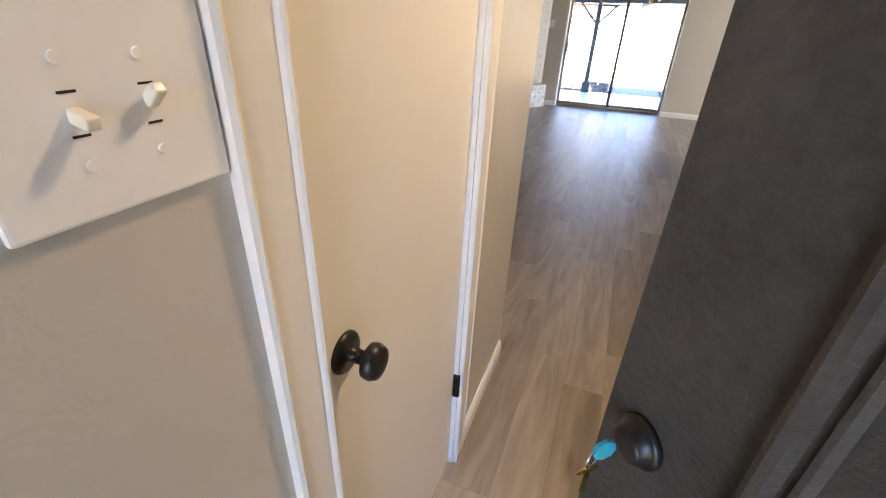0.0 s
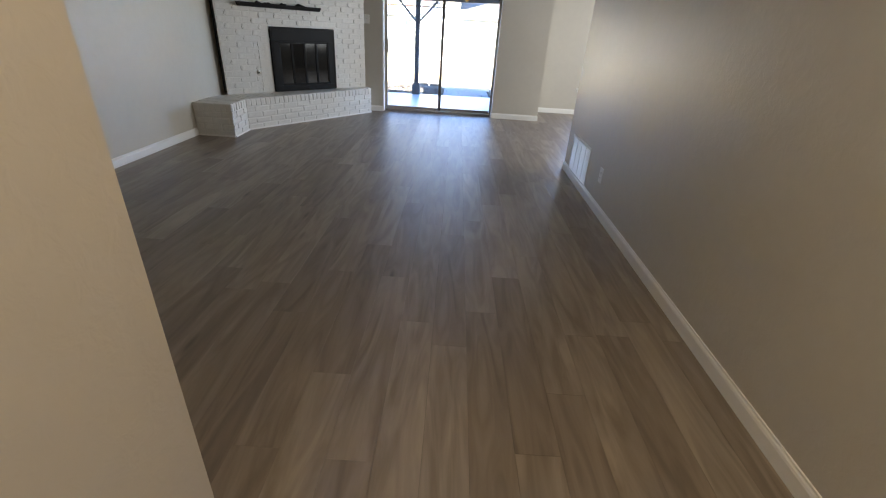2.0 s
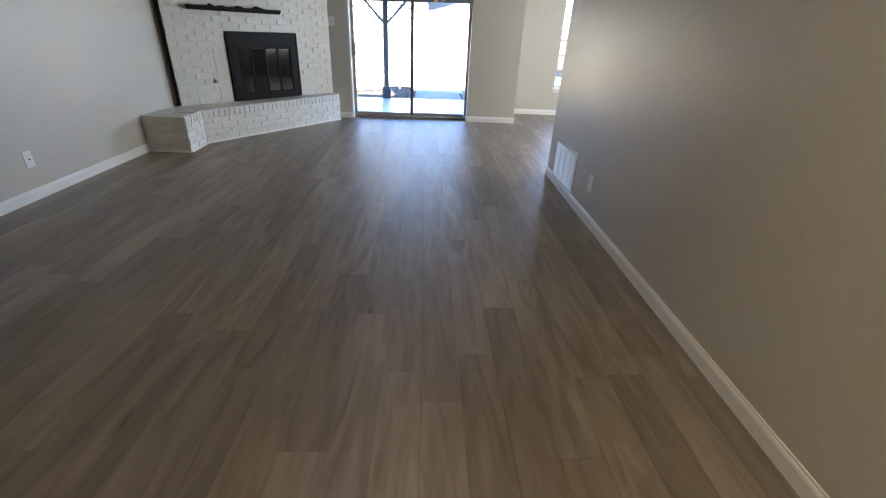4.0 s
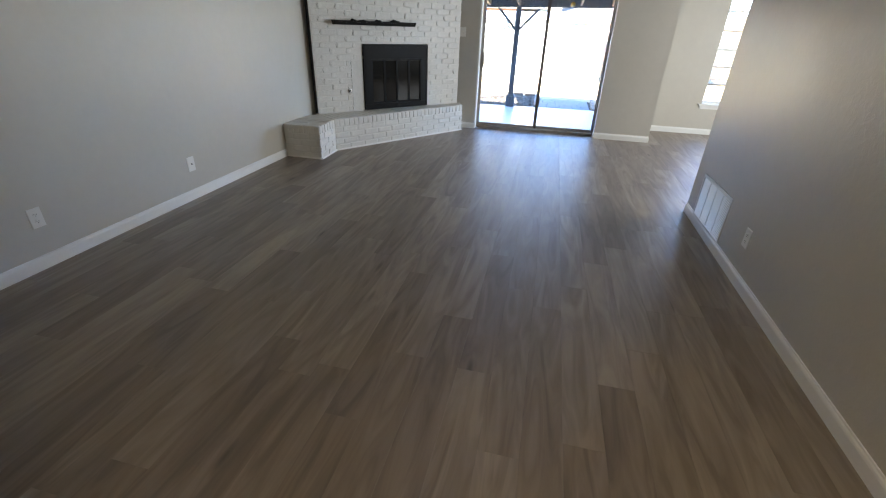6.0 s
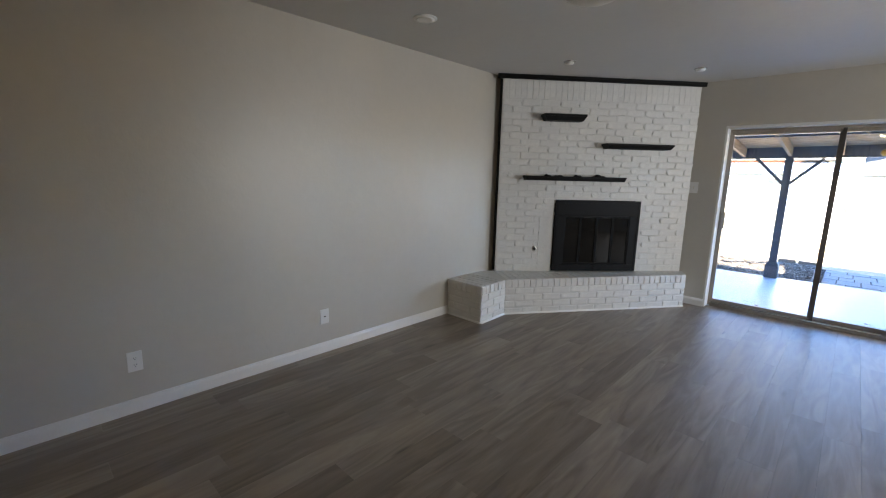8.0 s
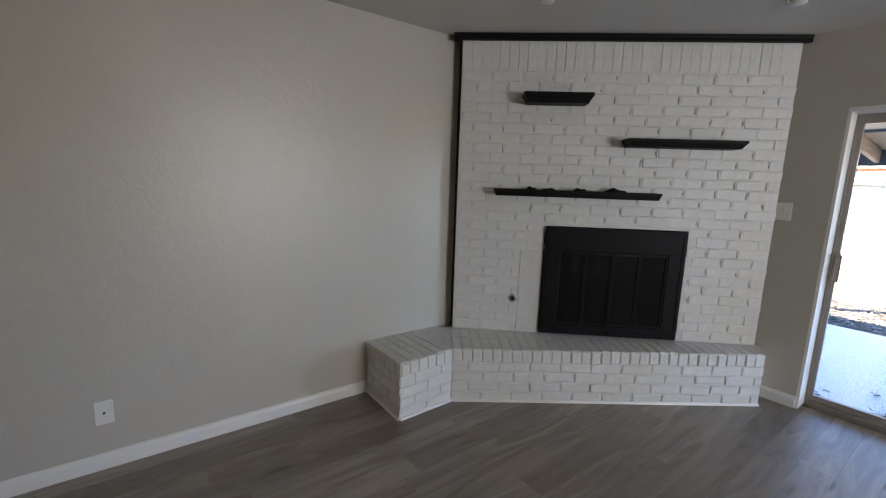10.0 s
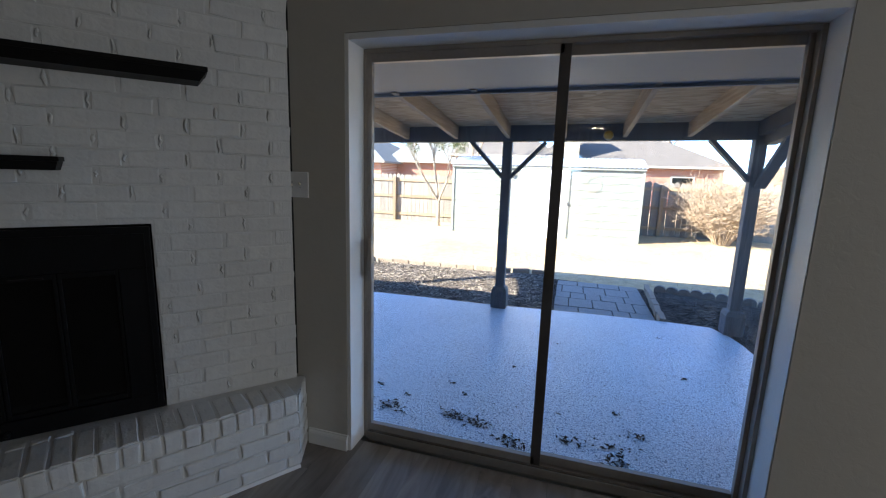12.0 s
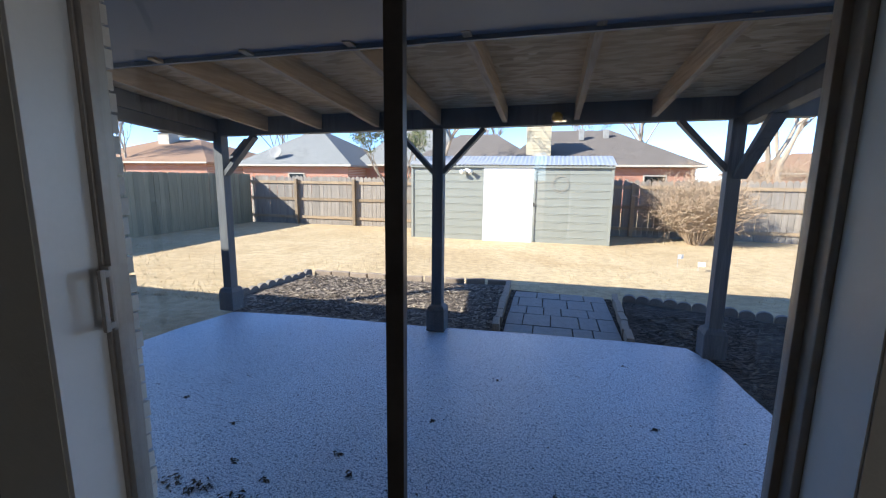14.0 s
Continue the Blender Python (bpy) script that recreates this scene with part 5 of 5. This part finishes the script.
    for R, off in ((0.20, 0.0), (0.18, 0.014)):
        ring(bm, R, 0.0035, Matrix.Translation((off, 0, off)) @ Matrix.Rotation(radians(90), 4, "Z"), 28, 5)
    part("hoop", bm, BARK, w)


shed()


# ---- fences ----
def picket_mesh(w, h, mat, point=True, flat=False):
    bm = bmesh.new()
    if point:
        prof = [(-w / 2, 0), (w / 2, 0), (w / 2, h - 0.06), (0.012, h), (-0.012, h), (-w / 2, h - 0.06)]
    else:
        prof = [(-w / 2, 0), (w / 2, 0), (w / 2, h - 0.02), (w / 2 - 0.02, h), (-w / 2 + 0.02, h), (-w / 2, h - 0.02)]
    a = [bm.verts.new((x, -0.009, z)) for x, z in prof]
    b = [bm.verts.new((x, 0.009, z)) for x, z in prof]
    bm.faces.new(a)
    bm.faces.new(b[::-1])
    for i in range(len(prof)):
        j = (i + 1) % len(prof)
        bm.faces.new((a[i], a[j], b[j], b[i]))
    return mesh_of("picket", bm, mat)


def fences():
    r = random.Random(9)
    by, lx = 20.62, -8.20
    f = thing("wooden_fence", "weathered grey picket fence with rails and posts", "fence")
    ms = [picket_mesh(0.14, 1.64, PICKET), picket_mesh(0.14, 1.62, PICKET), picket_mesh(0.14, 1.66, PICKET)]
    x = lx + 0.06
    while x < 13.0:
        ob = new("picket", r.choice(ms))
        ob.parent = f
        ob.matrix_basis = pose(x, by + 0.03 + r.uniform(-0.003, 0.003), YARD - 0.04 + r.uniform(-0.015, 0.015), 0, r.uniform(-0.5, 0.5), 0)
        x += 0.147
    for z in (0.05, 0.66, 1.22):
        bm = bmesh.new()
        box(bm, lx, 13.0, by - 0.018, by + 0.018, z - 0.045, z + 0.045)
        part("rail", bm, RAIL, f)
    x = -6.39
    while x < 13:
        boxpart("post", (x - 0.05, x + 0.05, by - 0.11, by - 0.02, YARD - 0.05, 1.34), RAIL, f, bev=0.006)
        x += 2.13
    g = thing("wooden_fence", "mossy grey board fence seen from its flat side", "fence")
    ms = [picket_mesh(0.14, 1.70 + k, PICKETGREEN, False) for k in (-0.004, 0.0, 0.004)]
    y = 6.5
    while y < by - 0.02:
        ob = new("picket", r.choice(ms))
        ob.parent = g
        ob.matrix_basis = pose(lx + r.uniform(-0.003, 0.003), y, YARD - 0.05 + r.uniform(-0.005, 0.005), r.uniform(-0.4, 0.4), 0, 90 + r.uniform(-0.8, 0.8))
        y += 0.146
    for z in (0.1, 0.7, 1.25):
        bm = bmesh.new()
        box(bm, lx - 0.05, lx - 0.012, 6.5, by, z - 0.045, z + 0.045)
        part("rail", bm, RAIL, g)


fences()


# ---- houses beyond the fence ----
def far_house(name, label, x0, x1, y0, y1, ze, zr, ridge, roof, wall, hip=True, windows=()):
    """ridge: x range of the roof's ridge along x at height zr."""
    h = thing(name, label, "house")
    bm = bmesh.new()
    box(bm, x0 + 0.4, x1 - 0.4, y0 + 0.4, y1 - 0.4, YARD - 0.2, ze)
    part("wall", bm, wall, h)
    bm = bmesh.new()
    ym = (y0 + y1) / 2
    c = [bm.verts.new(p) for p in ((x0, y0, ze), (x1, y0, ze), (x1, y1, ze), (x0, y1, ze))]
    k = [bm.verts.new(p) for p in ((x0, y0, ze + 0.12), (x1, y0, ze + 0.12), (x1, y1, ze + 0.12), (x0, y1, ze + 0.12))]
    a, b = bm.verts.new((ridge[0], ym, zr)), bm.verts.new((ridge[1], ym, zr))
    bm.faces.new(c[::-1])
    for i in range(4):
        j = (i + 1) % 4
        bm.faces.new((c[i], c[j], k[j], k[i]))
    bm.faces.new((k[0], k[1], b, a))
    bm.faces.new((k[2], k[3], a, b))
    bm.faces.new((k[1], k[2], b))
    bm.faces.new((k[3], k[0], a))
    part("roof", bm, roof, h)
    boxpart("gutter", (x0, x1, y0 - 0.06, y0 - 0.005, ze + 0.03, ze + 0.13), GUTTER, h)
    for wx in windows:
        w = boxpart("window", (wx - 0.55, wx + 0.55, y0 + 0.36, y0 + 0.395, ze - 1.3, ze - 0.35), GUTTER, h)
        boxpart("pane", (wx - 0.48, wx + 0.48, y0 + 0.35, y0 + 0.358, ze - 1.23, ze - 0.42), DARKGLASS, w)
    return h


def houses():
    h = far_house("neighbour_house", "low house with tan hip roof beyond the fence", -31.0, -18.6, 30, 42, 2.12, 4.15, (-28.4, -24.6), ROOFTAN, REDBRICK)
    boxpart("chimney", (-27.1, -26.1, 34.6, 35.6, 3.3, 4.55), GUTTER, h)
    boxpart("vent_cap", (-27.3, -25.9, 34.4, 35.8, 4.62, 4.70), IRON, h)
    h = far_house("neighbour_house", "brick house with pale grey hip roof and satellite dish", -17.2, -9.2, 30.5, 41, 2.00, 4.72, (-14.5, -14.0), ROOFGREY, REDBRICK, windows=(-13.0,))
    bm = bmesh.new()
    lathe(bm, [(0.02, 0), (0.25, 0.035), (0.42, 0.12), (0.40, 0.12), (0.24, 0.05), (0.02, 0.02)], Matrix.Translation((-14.6, 31.3, 2.85)) @ Matrix.Rotation(radians(65), 4, "X"), 20)
    part("satellite_dish", bm, PAVER, h, "grey satellite dish", smooth=True)
    bm = bmesh.new()
    rod(bm, (-14.6, 31.4, 2.9), (-14.6, 31.7, 2.45), 0.03)
    part("dish_mast", bm, IRON, h)
    h = far_house("neighbour_house", "brick house with grey hip roof behind the leafy tree", -10.4, -3.2, 33, 43, 2.10, 5.05, (-8.6, -5.6), ROOFGREY, REDBRICK)
    boxpart("chimney", (-10.0, -9.2, 38.5, 39.3, 3.0, 5.4), REDBRICK, h, "red brick chimney")
    far_house("neighbour_house", "house with weathered grey hip roof behind the shed", -5.4, 1.0, 31, 38, 2.50, 4.12, (-3.6, -1.4), ROOFBROWN, REDBRICK)
    h = far_house("neighbour_house", "brown-roofed brick house with cream chimney", -0.6, 9.2, 30.6, 42, 2.05, 4.45, (1.2, 5.4), ROOFBROWN, REDBRICK, windows=(7.0,))
    bm = bmesh.new()
    for i in range(15):
        z = 2.0 + 0.173 * i
        sweep(bm, [(0.0, 0.0), (0.03, 0.0), (0.008, 0.173), (0.0, 0.173)], (0.62, 31.2, z), (1.90, 31.2, z))
    box(bm, 0.62, 1.90, 31.2, 32.6, 2.0, 4.597)
    part("chimney", bm, CREAM, h, "cream lap-sided chimney")
    boxpart("chimney_cap", (0.52, 2.00, 31.1, 32.7, 4.6005, 4.70), GUTTER, h)
    for x, y in ((3.6, 34.5), (5.0, 34.9)):
        boxpart("roof_vent", (x - 0.15, x + 0.15, y - 0.15, y + 0.15, 3.7, 4.35), PAVER, h, bev=0.02)
    far_house("neighbour_house", "distant house beyond bare trees", 18, 31, 46, 56, 2.0, 3.9, (22, 26), ROOFTAN, REDBRICK)


houses()


# ---- trees ----
def tube(vs, fs, p, q, r0, r1, k=5):
    d = (q - p)
    if d.length < 1e-5:
        return
    rot = d.to_track_quat("Z", "Y")
    i = len(vs)
    for c, r in ((p, r0), (q, r1)):
        for j in range(k):
            a = 2 * math.pi * j / k
            vs.append(tuple(c + rot @ Vector((r * math.cos(a), r * math.sin(a), 0))))
    for j in range(k):
        n = (j + 1) % k
        fs.append((i + j, i + n, i + k + n, i + k + j))


def grow(r, vs, fs, tips, p, d, length, rad, depth, spread=0.6, up=0.15, least=0.0):
    n = 3
    rad = max(rad, least)
    for s in range(n):
        q = p + d * (length / n)
        tube(vs, fs, p, q, rad * (1 - 0.2 * s / n), rad * (1 - 0.2 * (s + 1) / n), 6 if depth > 3 else (4 if depth > 1 else 3))
        p = q
        d = (d + Vector((r.uniform(-1, 1), r.uniform(-1, 1), r.uniform(-0.6, 1) + up)) * 0.16).normalized()
    if depth == 0:
        tips.append((p, d))
        return
    for _ in range(3):
        nd = (d + Vector((r.uniform(-1, 1), r.uniform(-1, 1), r.uniform(-0.5, 0.8) + up)) * spread).normalized()
        grow(r, vs, fs, tips, p, nd, length * r.uniform(0.62, 0.85), rad * r.uniform(0.5, 0.68), depth - 1, spread, up, least)


def bare_tree(x, y, height, seed, label, depth=6, lean=(0, 0), rad=None, spread=0.6, least=0.0):
    r = random.Random(seed)
    t = thing("tree", label, "tree", pose(x, y, YARD - 0.05))
    vs, fs, tips = [], [], []
    d = Vector((lean[0], lean[1], 1)).normalized()
    rad = rad or height * 0.014
    tube(vs, fs, Vector((0, 0, -0.1)), d * (height * 0.24), rad * 1.35, rad, 9)
    me = bpy.data.meshes.new("trunk")
    me.from_pydata(vs, [], fs)
    me.materials.append(BARK)
    o = new("trunk", me)
    o.parent = t
    vs, fs = [], []
    for _ in range(3):
        nd = (d + Vector((r.uniform(-1, 1), r.uniform(-1, 1), r.uniform(0, 0.5))) * 0.55).normalized()
        grow(r, vs, fs, tips, d * (height * 0.235), nd, height * 0.24, rad * 0.75, depth - 1, spread, 0.15, least)
    me = bpy.data.meshes.new("crown")
    me.from_pydata(vs, [], fs)
    me.materials.append(BARK)
    o = new("crown", me)
    o.parent = t
    return t, tips


def leafy_tree(x, y, height, seed):
    t, tips = bare_tree(x, y, height, seed, "slender tree with sparse olive-green leaves beside the shed", 5, rad=0.05)
    r = random.Random(seed + 1)
    vs, fs = [], []
    for p, d in tips:
        for _ in range(16):
            c = p - d * r.uniform(0, 0.35) + Vector((r.uniform(-1, 1), r.uniform(-1, 1), r.uniform(-1, 1))) * 0.12
            a = Vector((r.uniform(-1, 1), r.uniform(-1, 1), r.uniform(-1, 1))).normalized()
            b = a.cross(Vector((r.uniform(-1, 1), r.uniform(-1, 1), 0.4))).normalized()
            l = r.uniform(0.025, 0.045)
            i = len(vs)
            vs += [tuple(c - a * l), tuple(c + b * l * 0.4), tuple(c + a * l), tuple(c - b * l * 0.4)]
            fs.append((i, i + 1, i + 2, i + 3))
    me = bpy.data.meshes.new("leaves")
    me.from_pydata(vs, [], fs)
    me.materials.append(LEAF)
    o = new("leaves", me)
    o.parent = t


def bush(x, y, w, h, seed, label, stems=120):
    r = random.Random(seed)
    t = thing("shrub", label, "shrub", pose(x, y, YARD - 0.04))
    vs, fs, tips = [], [], []
    for _ in range(stems):
        a = r.uniform(0, 6.283)
        s = r.uniform(0.05, 1) ** 0.7
        d = Vector((math.cos(a) * s * w / h, math.sin(a) * s * w / h * 0.7, 1)).normalized()
        p = Vector((math.cos(a) * 0.18 * s, math.sin(a) * 0.18 * s, 0))
        grow(r, vs, fs, tips, p, d, h * r.uniform(0.16, 0.34), 0.010, 4, 1.25, -0.05, 0.0035)
    me = bpy.data.meshes.new("twigs")
    me.from_pydata(vs, [], fs)
    me.materials.append(TWIG)
    o = new("twigs", me)
    o.parent = t


def trees():
    leafy_tree(-2.35, 19.6, 3.4, 31)
    bush(5.65, 19.55, 1.5, 2.0, 41, "dense leafless tan shrub against the fence", 120)
    for x, y, w, h, k in ((7.6, 22.2, 1.6, 2.5, 42), (9.9, 22.8, 1.8, 3.0, 43), (12.6, 23.5, 2.2, 3.2, 44), (16.0, 24.5, 2.4, 3.4, 45), (8.8, 26.0, 2.0, 3.4, 46)):
        bush(x, y, w, h, k, "leafless tan thicket behind the fence", 26)
    # the last tree is added only to cast shadow on the brown roof
    for x, y, h, s, d in ((-25.5, 30.5, 6.5, 1, 7), (-24, 46, 9, 9, 6), (-2.0, 44, 8.5, 3, 7), (3.8, 45, 8, 10, 7), (8.6, 40, 9, 8, 7), (10.6, 28, 8.5, 4, 7), (12.9, 26.5, 8.5, 5, 7), (15.2, 29, 10, 6, 7), (18.5, 27, 9, 7, 7), (22, 36, 11, 12, 6), (14.5, 36, 11, 13, 7), (27, 40, 11, 14, 6), (-3.0, 27.0, 7.5, 15, 6)):
        bare_tree(x, y, h, s, "tall leafless winter tree beyond the fence", d, spread=0.75, least=0.009)


trees()


# ---- floor planks ----
def floor():
    f = thing("floor", "grey-brown oak-look vinyl plank floor with a soft sheen", "floor", kind="structure")
    bm = bmesh.new()
    box(bm, WX - 0.1, FARX + 0.1, FY - 0.14, 8.50, -0.12, -0.006)
    box(bm, PIER - 0.12, FARX + 0.1, 8.50, KY + 0.15, -0.12, -0.006)
    part("underlay", bm, UNDER, f)
    W, L = 0.165, 1.22
    bm = bmesh.new()
    vs = box(bm, -W / 2 + 0.0004, W / 2 - 0.0004, -L / 2 + 0.0004, L / 2 - 0.0004, -0.006, 0.0)
    me = mesh_of("plank", bm, PLANK)
    r = random.Random(77)
    x0 = 1.545 - W * 17
    rest = bmesh.new()
    i = 0
    while x0 + i * W < FARX:
        xa, xb = x0 + i * W, x0 + (i + 1) * W
        i += 1
        if xb < WX + 0.01:
            continue
        xa, xb = max(xa, WX - 0.004), min(xb, FARX + 0.02)
        y = FY - 0.14 - r.uniform(0, L)
        while y < KY:
            a, b = max(y, FY - 0.02), min(y + L, 8.50 if xb < PIER + 0.02 else KY + 0.02)
            y += L
            if b - a < 0.02:
                continue
            if xb < HX - 0.1 and b < SY - 0.02:
                continue
            cx, cy = (xa + xb) / 2, (a + b) / 2
            if xb < EX + 0.10:
                ob = new("plank", me)
                ob.parent = f
                ob.matrix_basis = Matrix.Translation((cx, cy, 0)) @ Matrix.Diagonal(((xb - xa) / W, (b - a) / L, 1, 1))
            elif b > 2.0:
                box(rest, xa + 0.0005, xb - 0.0005, a + 0.0005, b - 0.0005, -0.0055, 0.0)
    ob = part("planks", rest, PLANK_ISLE, f)
    ob["kind"] = "stuff"


floor()
